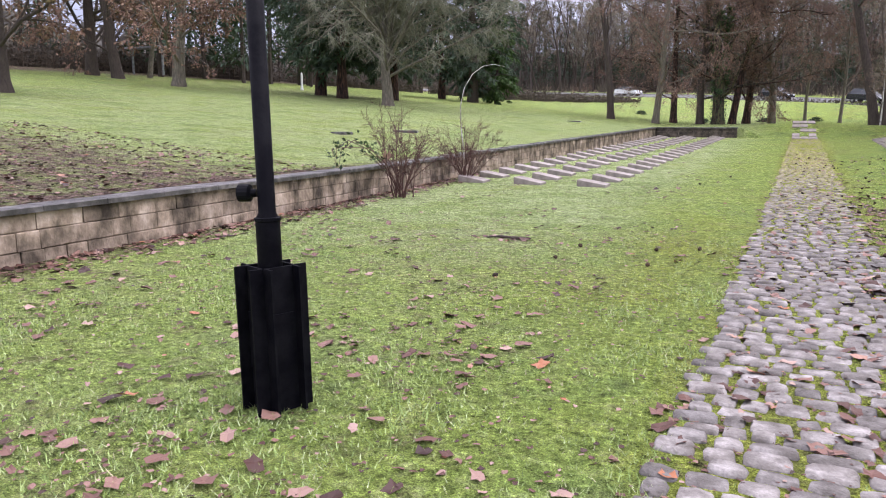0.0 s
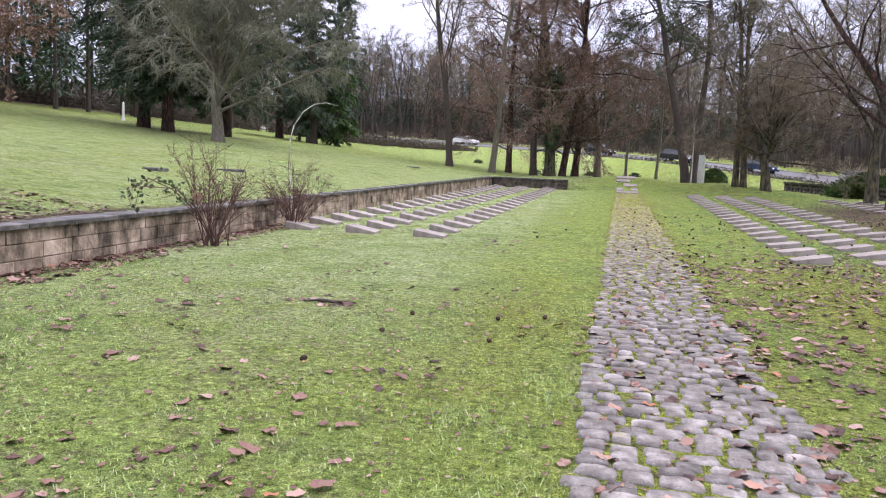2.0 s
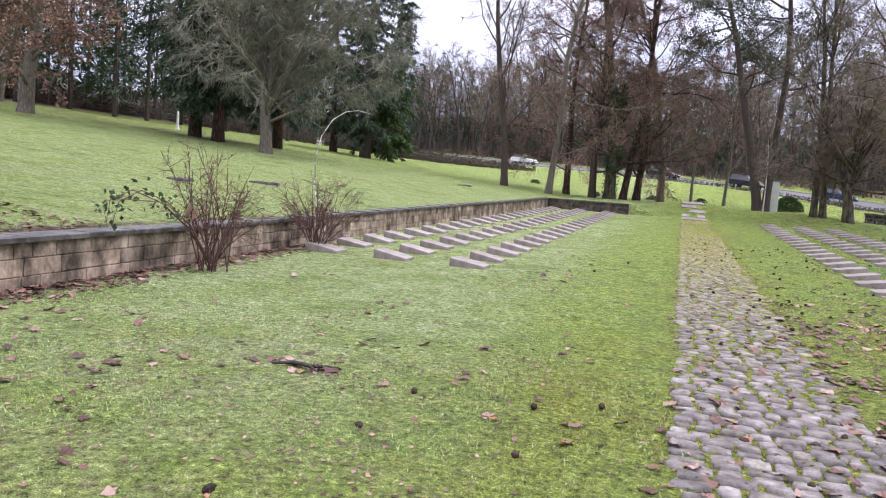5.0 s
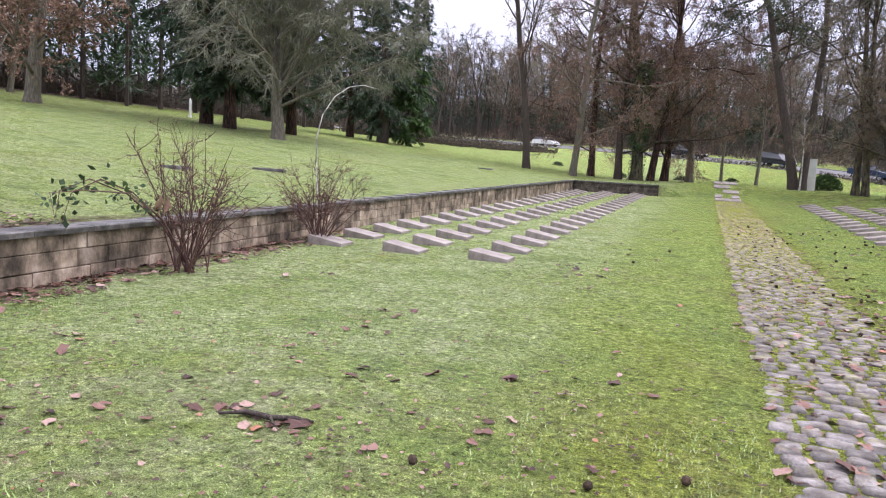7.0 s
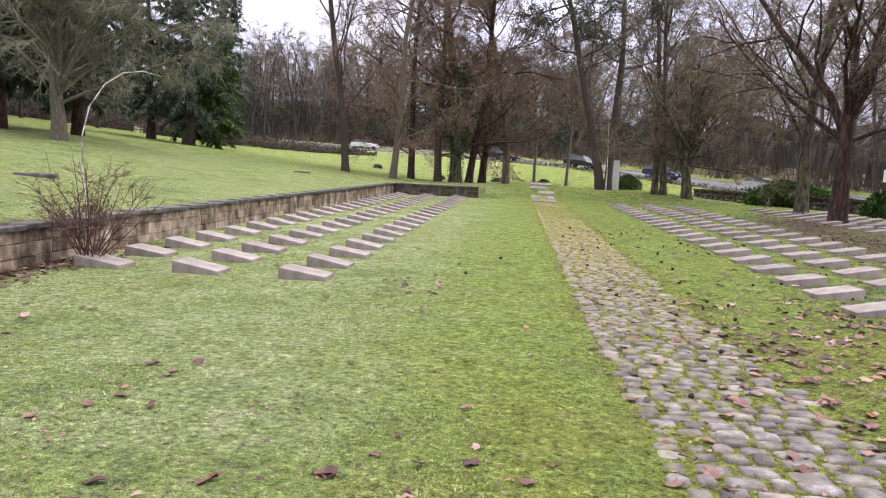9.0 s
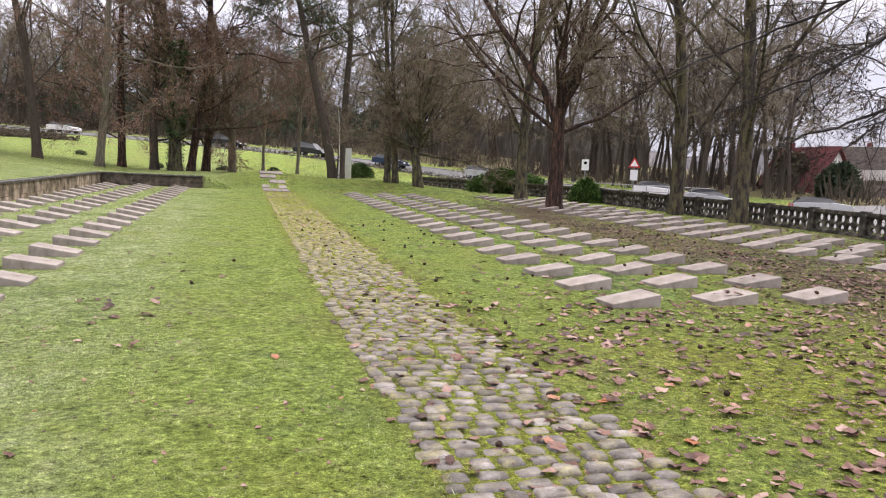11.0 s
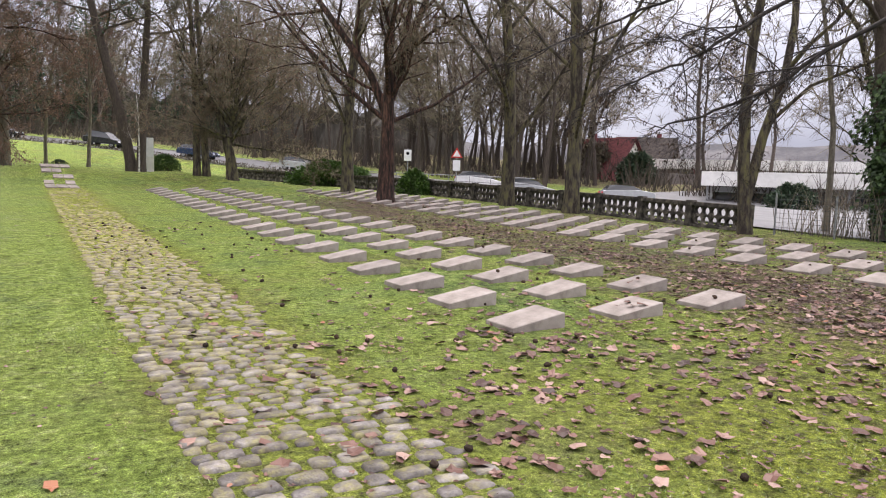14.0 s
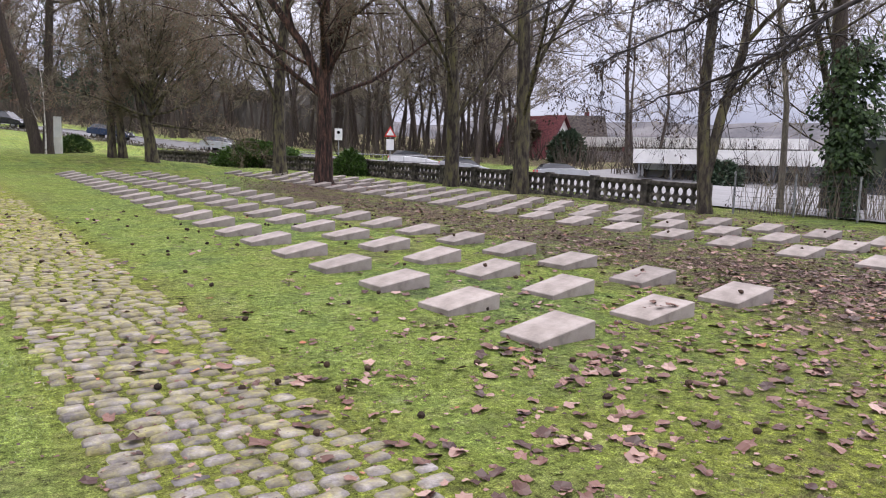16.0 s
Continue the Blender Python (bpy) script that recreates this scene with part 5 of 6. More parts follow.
BAL = [(18.15, 25.2), (17.9, 45.0), (14.3, 72.6)]
panel_w = 2.1
pg, top = balustrade_panel(panel_w - 0.24, 0.9)
rail, plinth, pier = Geo(), Geo(), Geo()
rail.box(-panel_w / 2 - 0.02, panel_w / 2 + 0.02, -0.13, 0.13, top, top + 0.12)
plinth.box(-panel_w / 2, panel_w / 2, -0.1, 0.1, -0.45, 0.03)
pier.box(-0.13, 0.13, -0.12, 0.12, -0.45, top + 0.16)
pm = pg.mesh("pierced_panel", M_BAL)
bm = bmesh.new()
bm.from_mesh(pm)
bmesh.ops.remove_doubles(bm, verts=bm.verts, dist=0.0005)
bm.to_mesh(pm)
bm.free()
PM, RM, LM, IM = pm, rail.mesh("top_rail", M_BAL), plinth.mesh("plinth", M_BAL), pier.mesh("pier", M_BAL)
for (ax, ay), (bx, by) in zip(BAL, BAL[1:]):
    L = math.hypot(bx - ax, by - ay)
    n = round(L / panel_w)
    turn = math.degrees(math.atan2(by - ay, bx - ax))
    for i in range(n):
        s = (i + 0.5) / n
        x, y = ax + (bx - ax) * s, ay + (by - ay) * s
        rise = math.degrees(math.atan((ground(x, y + 1) - ground(x, y - 1)) / 2))
        b = thing("balustrade", "dark weathered concrete balustrade section pierced by round holes", "balustrade", (x, y, ground(x, y) + 0.04), "balustrade sections", turn)
        b.matrix_basis = pose(x, y, ground(x, y) + 0.04, 0, 0, turn) @ pose(0, 0, 0, 0, -rise, 0)
        for nm, me in (("pierced_panel", PM), ("top_rail", RM), ("plinth", LM)):
            part(nm, me, M_BAL, b)
        p = part("pier", IM, M_BAL, b)
        p.location = (-panel_w / 2, 0, 0)

# ---- wire fence beyond the balustrade ----
wf = thing("wire_fence", "grey wire mesh fence on steel posts with dead stems", "fence", (0, 0, 0))
WF = [(18.3, 24.4), (20.6, 20.2), (23.0, 14.0)]
wires = Geo()
for (ax, ay), (bx, by) in zip(WF, WF[1:]):
    L = math.hypot(bx - ax, by - ay)
    n = round(L / 1.5)
    for i in range(n + 1):
        x, y = ax + (bx - ax) * i / n, ay + (by - ay) * i / n
        g = Geo()
        g.tube([Vector((x, y, ground(x, y) - 0.2)), Vector((x, y, ground(x, y) + 1.25))], [0.03, 0.03], 6, True)
        part("fence_post", g, M_METAL, wf)
    for h in [0.1 + 0.14 * k for k in range(9)]:
        wires.tube([Vector((ax, ay, ground(ax, ay) + h)), Vector((bx, by, ground(bx, by) + h))], [0.005, 0.005], 3)
    for k in range(int(L / 0.12)):
        s = k * 0.12 / L
        x, y = ax + (bx - ax) * s, ay + (by - ay) * s
        z = ground(x, y)
        wires.tube([Vector((x, y, z + 0.05)), Vector((x, y, z + 1.22))], [0.004, 0.004], 3)
part("wire_mesh", wires, M_WIRE, wf)
r = random.Random(77)
stems = Geo()
for _ in range(420):
    s = r.random()
    x, y = 18.7 + 4.4 * s + r.uniform(0, 1.4), 24.6 - 9 * s + r.gauss(0, 0.3)
    z = ground(x, y)
    stems.tube([Vector((x, y, z)), Vector((x + r.gauss(0, 0.15), y + r.gauss(0, 0.15), z + r.uniform(0.4, 0.9))), Vector((x + r.gauss(0, 0.4), y + r.gauss(0, 0.4), z + r.uniform(0.9, 1.9)))], [0.012, 0.009, 0.003], 3)
tagged(new("dead_stems", stems.mesh("dead_stems", M_TWIG)), "dense dead brown stems along the wire fence", "undergrowth", kind="stuff")


# ---- houses and halls beyond the road ----
def window_unit(parent, x, y, z, w, h, face, name="window"):
    """A window in a wall that faces -y (face 0) or -x (face 1), a little proud, with frame and pane."""
    fr, pn = Geo(), Geo()
    b = 0.09
    def put(g, a0, a1, z0, z1, d0, d1):
        if face == 0:
            g.box(x + a0, x + a1, y - d1, y - d0, z + z0, z + z1)
        else:
            g.box(x - d1, x - d0, y + a0, y + a1, z + z0, z + z1)
    put(fr, -w / 2 - b, -w / 2, -b, h + b, -0.05, 0.05)
    put(fr, w / 2, w / 2 + b, -b, h + b, -0.05, 0.05)
    put(fr, -w / 2, w / 2, -b, 0, -0.05, 0.05)
    put(fr, -w / 2, w / 2, h, h + b, -0.05, 0.05)
    put(pn, -w / 2, w / 2, 0, h, -0.03, 0.02)
    win = part(name, fr, M_SIGNWHITE, parent)
    part("pane", pn, M_GLASS, win)


def house(label, x, y, w, d, eaves, ridge, turn, roof_mat, windows, base_z):
    """A gabled house; its gable ends face -x and +x before turning."""
    h = thing("house", label, "house", (x, y, base_z), turn=turn)
    g = Geo()
    v = [(-w / 2, -d / 2, -3), (w / 2, -d / 2, -3), (w / 2, d / 2, -3), (-w / 2, d / 2, -3), (-w / 2, -d / 2, eaves), (w / 2, -d / 2, eaves), (w / 2, d / 2, eaves), (-w / 2, d / 2, eaves), (-w / 2, 0, ridge), (w / 2, 0, ridge)]
    g.add([Vector(c) for c in v], [(0, 1, 5, 4), (2, 3, 7, 6), (1, 2, 6, 9, 5), (3, 0, 4, 8, 7)])
    part("wall", g, M_WHITE, h)
    rg = Geo()
    o, t = 0.5, 0.25
    k = (ridge - eaves) / (d / 2)
    for s in (-1, 1):
        pts = [(-w / 2 - o, 0, ridge), (w / 2 + o, 0, ridge), (w / 2 + o, s * (d / 2 + o), eaves - k * o), (-w / 2 - o, s * (d / 2 + o), eaves - k * o)]
        rg.add([Vector((a, b, c + 0.02)) for a, b, c in pts] + [Vector((a, b, c + t)) for a, b, c in pts], [(3, 2, 1, 0), (4, 5, 6, 7), (0, 1, 5, 4), (1, 2, 6, 5), (2, 3, 7, 6), (3, 0, 4, 7)])
    roof = part("roof", rg, roof_mat, h)
    ch = Geo()
    ch.box(w * 0.2, w * 0.2 + 0.6, 0.4, 1.0, ridge - 1.2, ridge + 0.8)
    part("chimney", ch, M_ROOF_RED, h)
    for face, a, z in windows:
        if face == 0:
            window_unit(h, a, -d / 2, z, 1.1, 1.3, 0)
        else:
            window_unit(h, -w / 2, a, z, 1.1, 1.3, 1)
    return h


WIN = ((0, -3, 0.9), (0, 0, 0.9), (0, 3, 0.9), (1, -2, 0.9), (1, 2, 0.9), (1, -1.2, 3.8), (1, 1.2, 3.8), (0, -2, 3.6), (0, 2, 3.6))


def far(t_angle, dist):
    """A spot seen from the last stretch of the walk, by bearing (degrees clockwise from +y) and distance."""
    return -1.1 + dist * math.sin(radians(t_angle)), 11 + dist * math.cos(radians(t_angle))


x, y = far(42.8, 97)
house("white gabled house with a red tiled roof", x, y, 8, 7.0, 3.8, 8.7, 97, M_ROOF_RED, ((0, -2, 0.9), (0, 2, 0.9), (1, -2, 0.9), (1, 2, 0.9), (1, 0, 3.8)), -1.2)
x, y = far(45.6, 106)
house("white house with a steep dark brown roof", x, y, 7.5, 10, 2.8, 9.4, -36, M_ROOF_DARK, ((0, -2, 0.9), (0, 2, 0.9), (1, -2, 0.9), (1, 2, 0.9), (1, 0, 3.8)), -1.2)
x, y = far(48.0, 90)
house("low white outbuilding with a dark roof", x, y, 9, 6, 2.4, 4.4, -45, M_ROOF_DARK, ((0, -3, 0.8), (0, 0, 0.8), (0, 3, 0.8)), -1.4)


def hall(label, x, y, w, d, h, turn, base_z, bays, canopy):
    hh = thing("hall", label, "commercial building", (x, y, base_z), turn=turn)
    g = Geo()
    g.box(-w / 2, w / 2, -d / 2 + 1.0, d / 2, -3, h - 1.3)
    part("wall", g, M_PANEL, hh)
    rg = Geo()
    rg.box(-w / 2 - 0.5, w / 2 + 0.5, -d / 2 - canopy, d / 2 + 0.5, h - 1.25, h)
    part("roof", rg, M_WHITE, hh, "broad white flat roof fascia")
    for i in range(bays):
        a = -w / 2 + (i + 0.5) * w / bays
        window_unit(hh, a, -d / 2 + 0.96, 0.3, w / bays - 0.5, h - 2.1, 0, "shop_window")
        c = Geo()
        c.box(a - w / bays / 2 - 0.08, a - w / bays / 2 + 0.08, -d / 2 - canopy + 0.4, -d / 2 - canopy + 0.56, -3, h - 1.3)
        part("column", c, M_METAL, hh)
    return hh


x, y = far(58.2, 74)
hall("long low showroom with a broad white flat roof and dark glazing", x, y, 19, 12, 4.6, -57, -1.5, 7, 1.5)
x, y = far(54.0, 104)
hall("pale grey flat-roofed hall behind the showroom", x, y, 26, 14, 6.6, -56, -1.4, 8, 0.5)
x, y = far(72.0, 50)
white = hall("tall white facade with a round sign", x, y, 13, 9, 6.4, -70, -1.3, 3, 0.3)
disc = Geo()
disc.tube([Vector((-4.6, -4.96, 5.7)), Vector((-4.6, -4.85, 5.7))], [0.55, 0.55], 24, True)
part("round_sign", disc, M_BLUE, white, "blue round sign with a white centre")
disc2 = Geo()
disc2.tube([Vector((-4.6, -5.02, 5.7)), Vector((-4.6, -4.965, 5.7))], [0.32, 0.32], 24, True)
part("sign_centre", disc2, M_SIGNWHITE, white)
# distant low hills with roofs
hill = Geo()
for a in range(26, 100, 2):
    for k, (dist, hgt) in enumerate(((320, 0), (380, 1), (460, 0))):
        x, y = far(a, dist)
        hill.v.append(Vector((x, y, -3 + hgt * (26 + 5 * noise.noise((a * 0.13, 0, 3)) + 2.0 * noise.noise((a * 0.9, 0, 1))))))
n = len(hill.v) // 3
for i in range(n - 1):
    for k in range(2):
        a = 3 * i + k
        hill.f.append((a, a + 1, a + 4, a + 3))
M_HILL = material("far_woods", ((0.3, (0.07, 0.07, 0.078)), (0.7, (0.13, 0.125, 0.13))), 0.05, 1.0, bump=0, fine=0.6, fine_amount=0.3, object_space=False)
tagged(new("backdrop_hills", hill.mesh("backdrop_hills", M_HILL, True)), "hazy wooded hills on the horizon", "hills", kind="structure")
leafy_mass("evergreen_bush", "dark evergreen in front of the dark-roofed house", *far(45.0, 86), 2.3, 2.3, 3.6, 3000, 41, M_NEEDLE, 0.6)
leafy_mass("evergreen_bush", "dark shrubbery in front of the showroom", *far(56.0, 62), 2.2, 2.0, 2.2, 2200, 42, M_NEEDLE, 0.35)
leafy_mass("leafless_thicket", "brown leafless thicket by the red-roofed house", *far(42.0, 96), 4.0, 3.0, 4.5, 3000, 43, M_TWIG, 0.7)


# ---- cars ----
def car(label, x, y, turn, paint, kind="car"):
    z = ground(x, y) + 0.07
    c = thing("car", label, "car", (x, y, z))
    slope = math.degrees(math.atan((ground(x + 1.2 * math.cos(radians(turn)), y + 1.2 * math.sin(radians(turn))) - ground(x - 1.2 * math.cos(radians(turn)), y - 1.2 * math.sin(radians(turn)))) / 2.4))
    c.matrix_basis = pose(x, y, z, 0, 0, turn) @ pose(0, 0, 0, 0, -slope, 0)
    tall = 1.68 if kind == "suv" else 1.46
    prof = [(-2.15, 0.35), (-2.2, 0.62), (-2.12, 0.95), (-1.3, 1.0), (0.85, 1.0), (1.9, 0.86), (2.15, 0.68), (2.18, 0.38)]
    roof = [(-1.95, 0.98), (-1.55, tall - 0.06), (-0.9, tall), (0.1, tall - 0.02), (0.45, tall - 0.12), (1.2, 0.97)]
    body = Geo()
    m = len(prof)
    for yy, inset in ((-0.88, 0.0), (-0.8, 0.03), (0.8, 0.03), (0.88, 0.0)):
        body.v += [Vector((px, yy, pz + (inset if 2 <= i <= 5 else 0))) for i, (px, pz) in enumerate(prof)]
    for k in range(3):
        for i in range(m):
            q = (i + 1) % m
            body.f.append((k * m + i, k * m + q, (k + 1) * m + q, (k + 1) * m + i))
    body.f += [tuple(reversed(range(m))), tuple(range(3 * m, 4 * m))]
    part("body", body, paint, c)
    cab = Geo()
    q = len(roof)
    for yy, s in ((-0.80, 0), (-0.62, 1), (0.62, 1), (0.80, 0)):
        cab.v += [Vector((px, yy if 0 < i < q - 1 and s == 0 and pz < 1.05 else (yy if s or pz < 1.05 else yy * 0.82), pz)) for i, (px, pz) in enumerate(roof)]
    for k in range(3):
        for i in range(q - 1):
            cab.f.append((k * q + i, k * q + i + 1, (k + 1) * q + i + 1, (k + 1) * q + i))
    cab.f += [tuple(reversed(range(q))), tuple(range(3 * q, 4 * q))]
    part("cabin_glass", cab, M_GLASS, c, "dark tinted glass")
    rf = Geo()
    rf.add([Vector((px, yy, pz + 0.012)) for yy in (-0.6, 0.6) for px, pz in roof[1:5]], [(i, i + 1, i + 5, i + 4) for i in range(3)])
    part("roof", rf, paint, c)
    for wx in (-1.35, 1.35):
        for wy in (-0.86, 0.66):
            t, rim = Geo(), Geo()
            t.tube([Vector((wx, wy, 0.26)), Vector((wx, wy + 0.2, 0.26))], [0.33, 0.33], 16, True)
            wheel = part("wheel", t, M_TYRE, c)
            o = wy - 0.012 if wy < 0 else wy + 0.2
            rim.tube([Vector((wx, o, 0.26)), Vector((wx, o + 0.012, 0.26))], [0.2, 0.2], 12, True)
            part("rim", rim, M_METAL, wheel)
    for yy in (-0.62, 0.62):
        a, b = Geo(), Geo()
        a.box(2.08, 2.18, yy - 0.17, yy + 0.17, 0.62, 0.76)
        b.box(-2.21, -2.12, yy - 0.17, yy + 0.17, 0.72, 0.9)
        part("headlight", a, M_SIGNWHITE, c)
        part("taillight", b, M_RED, c)
    return c


P_WHITE, P_DARK, P_SILVER, P_BLUE = car_paint("paint_white", (0.75, 0.76, 0.77)), car_paint("paint_dark", (0.02, 0.022, 0.027)), car_paint("paint_silver", (0.42, 0.44, 0.46)), car_paint("paint_blue", (0.02, 0.035, 0.09))


def on_road(x, off):
    """A spot on the road at x, off metres to its near side, with the road's bearing."""
    for (ax, ay, _), (bx, by, _) in zip(ROAD, ROAD[1:]):
        if ax <= x <= bx:
            s = (x - ax) / (bx - ax)
            L = math.hypot(bx - ax, by - ay)
            return x + (by - ay) / L * off, ay + s * (by - ay) - (bx - ax) / L * off, math.degrees(math.atan2(by - ay, bx - ax))


for x, off, paint, lab, kind in ((-25, 1.6, P_WHITE, "white hatchback driving on the road", "car"), (-2.5, 1.6, P_DARK, "black estate car driving on the wet road", "suv"),
                                 (8, 1.7, P_DARK, "black off-road car driving on the wet road", "suv"), (17, 1.7, P_BLUE, "dark blue hatchback driving on the wet road", "car"),
                                 (26, 1.8, P_SILVER, "silver hatchback driving on the wet road", "car")):
    cx, cy, tn = on_road(x, off)
    car(lab, cx, cy, tn, paint, kind)
car("white hatchback parked beyond the balustrade", 31.5, 61.0, -35, P_WHITE)
car("white saloon parked beyond the balustrade", 34.5, 58.3, -35, P_SILVER)
car("light grey car parked beyond the balustrade", 42.5, 55.5, -30, P_SILVER)
car("silver car parked by the wire fence", 29.0, 21.8, -60, P_SILVER)


# ---- road signs ----
def road_sign(x, y, kind, label):
    z = ground(x, y)
    s = thing("road_sign", label, "road sign", (x, y, z), turn=-35)
    g = Geo()
    g.tube([Vector((0, 0, -0.2)), Vector((0, 0, 3.0))], [0.04, 0.04], 8, True)
    part("pole", g, M_METAL, s)
    p = Geo()
    if kind == "plates":
        p.box(-0.3, 0.3, -0.06, -0.04, 2.0, 2.9)
        part("plate", p, M_SIGNWHITE, s)
        d = Geo()
        d.tube([Vector((0, -0.065, 2.6)), Vector((0, -0.075, 2.6))], [0.13, 0.13], 20, True)
        part("dark_symbol", d, M_BLACK, s)
    else:
        for k, (rad, yy, mat) in enumerate(((0.52, -0.05, M_RED), (0.34, -0.065, M_SIGNWHITE))):
            t = Geo()
            t.add([Vector((rad * math.sin(math.tau * i / 3), yy - d, 2.6 + rad * math.cos(math.tau * i / 3))) for d in (0, 0.012) for i in range(3)], [(0, 1, 2), (5, 4, 3), (0, 3, 4, 1), (1, 4, 5, 2), (2, 5, 3, 0)])
            part("warning_triangle" if k == 0 else "triangle_centre", t, mat, s)
        p.box(-0.28, 0.28, -0.06, -0.045, 1.35, 2.15)
        part("plate", p, M_SIGNWHITE, s)


road_sign(26.0, 63.6, "plates", "white traffic plate on a grey pole")
road_sign(27.6, 58.5, "warning", "red and white warning triangle on a grey pole")
rl = thing("guard_rail", "grey tubular guard rail by the road", "railing", (0, 0, 0))
for (ax, ay), (bx, by) in zip(((22, 66), (26, 60)), ((26, 60), (31, 53))):
    for i in range(5):
        x, y = ax + (bx - ax) * i / 5, ay + (by - ay) * i / 5
        g = Geo()
        g.tube([Vector((x, y, ground(x, y) - 0.1)), Vector((x, y, ground(x, y) + 1.0))], [0.03, 0.03], 6, True)
        part("post", g, M_METAL, rl)
    g = Geo()
    for h in (0.55, 1.0):
        g.tube([Vector((ax, ay, ground(ax, ay) + h)), Vector((bx, by, ground(bx, by) + h))], [0.03, 0.03], 6)
    part("rail", g, M_METAL, rl)

# ---- fallen leaves, cones, grass ----
def fallen(name, label, spots, size, mat, seed):
    """Curled lobed leaves; a spot is (x, y) or (x, y, lift)."""
    r, g = random.Random(seed), Geo()
    for spot in spots:
        x, y = spot[:2]
        s = size * r.choice((0.4, 0.55, 0.7, 0.85, 1.0, 1.0, 1.2)) * r.uniform(0.85, 1.15)
        n = 10 if y < 20 and size > 0.1 else 6
        a = r.uniform(0, math.tau)
        tip = (wander(r, 0.15) + Vector((0, 0, 1))).normalized()
        d = Vector((math.cos(a), math.sin(a), 0))
        d = (d - tip * d.dot(tip)).normalized()
        sd = tip.cross(d)
        c1, c2, fold = r.uniform(-0.8, 2.0), r.uniform(0.2, 3.2), r.uniform(0.0, 0.22)
        pts = [Vector((0, 0, 0))]
        ph, wide = r.uniform(0, 6), r.uniform(0.55, 0.8)
        for i in range(n):
            b = math.tau * i / n
            rad = s * 0.5 * (0.8 + 0.2 * math.cos(b) + (0.16 if i % 2 else -0.10)) * r.uniform(0.85, 1.15)
            u, w = rad * math.cos(b), rad * wide * math.sin(b)
            lift = c1 * u * u + c2 * w * w + fold * abs(w) + 0.1 * s * math.sin(3 * b + ph) * 0.5
            pts.append(d * u + sd * w + tip * lift)
        low = min(p.z for p in pts)
        p0 = Vector((x, y, ground(x, y) + r.uniform(0.004, 0.014) + (spot[2] if len(spot) > 2 else 0.0) - low * 0.8))
        k = len(g.v)
        g.v += [p0 + p for p in pts]
        g.f += [(k, k + 1 + i, k + 1 + (i + 1) % n) for i in range(n)]
    tagged(new(name, g.mesh(name, mat)), label, "fallen leaves", kind="stuff")


r = random.Random(21)
spots = []
while len(spots) < 11000:
    x, y = r.uniform(-7.2, 18), 1.5 + 30 * r.random() ** 1.5
    w = (0.02 if x < -0.5 else 0.12) + 0.4 * soil_amount(x, y) + 0.4 * noise.noise((x * 0.6, y * 0.6, 9))
    if x > 1.0:
        w += 0.5 * ease(1, 3, x) * (1 - ease(17, 22, y))
    if -0.5 < x < 1.2:
        w += (0.35 + 0.5 * ease(0.3, 1.0, x)) * (1 - 0.7 * ease(12, 20, y))
    if r.random() < w * 0.8:
        spots.append((x, y))
for _ in range(22000):
    x, y = 1.0 + 13 * r.random() ** 1.1, 2 + 16.5 * r.random()
    if r.random() > 0.7 * (0.25 + 0.75 * ease(2, 9, y)) * (1 - 0.8 * ease(15, 18.5, y)):
        continue
    if noise.noise((x * 0.9, y * 0.9, 17)) + 0.7 * noise.noise((x * 3, y * 3, 7)) > r.uniform(-0.35, 0.75):
        spots.append((x, y))
spots += [(5.0 + r.gauss(0, 0.16), 16.9 + r.gauss(0, 0.12), 0.125) for _ in range(5)] + [(6.5 + r.gauss(0, 0.2), 18.2 + r.gauss(0, 0.12), 0.125) for _ in range(3)]
spots += [(-3.2 + r.gauss(0, 0.32), 8.85 + r.gauss(0, 0.16)) for _ in range(24)] + [(-1.9 + r.gauss(0, 0.3), 9.3 + r.gauss(0, 0.25)) for _ in range(9)]
fallen("fallen_leaves", "scattered curled pinkish-brown fallen leaves on the grass", spots, 0.125, M_FALLEN, 5)
spots = [(wall_x(q) + 0.03 + 0.75 * r.random() ** 1.6, q) for q in [r.uniform(1, 20) for _ in range(1600)]] + [(wall_x(q) - 0.35 - 9 * r.random() ** 1.2, q) for q in [-1 + 13 * r.random() for _ in range(3800)]] + [(12 + r.gauss(0, 2.4), 38 + r.gauss(0, 3.4)) for _ in range(2600)]
spots += [(r.uniform(6.5, 17), 14 + 16 * r.random()) for _ in range(5200)]
crumbs = []
while len(crumbs) < 26000:
    x, y = r.uniform(-7.0, 13), 1.8 + 16 * r.random() ** 1.4
    w = 0.22 + 0.4 * noise.noise((x * 1.1, y * 1.1, 4)) + 0.45 * soil_amount(x, y)
    w += 0.35 * ease(0.9, 1.6, x) + (0.35 if -0.45 < x < 1.1 else 0.0)
    if r.random() < w:
        crumbs.append((x, y))
fallen("leaf_crumbs", "small broken bits of brown leaves in the grass and the joints", crumbs, 0.045, M_FALLEN, 7)
fallen("leaf_litter", "dense brown leaf litter by the wall and under trees", spots, 0.12, M_FALLEN, 6)

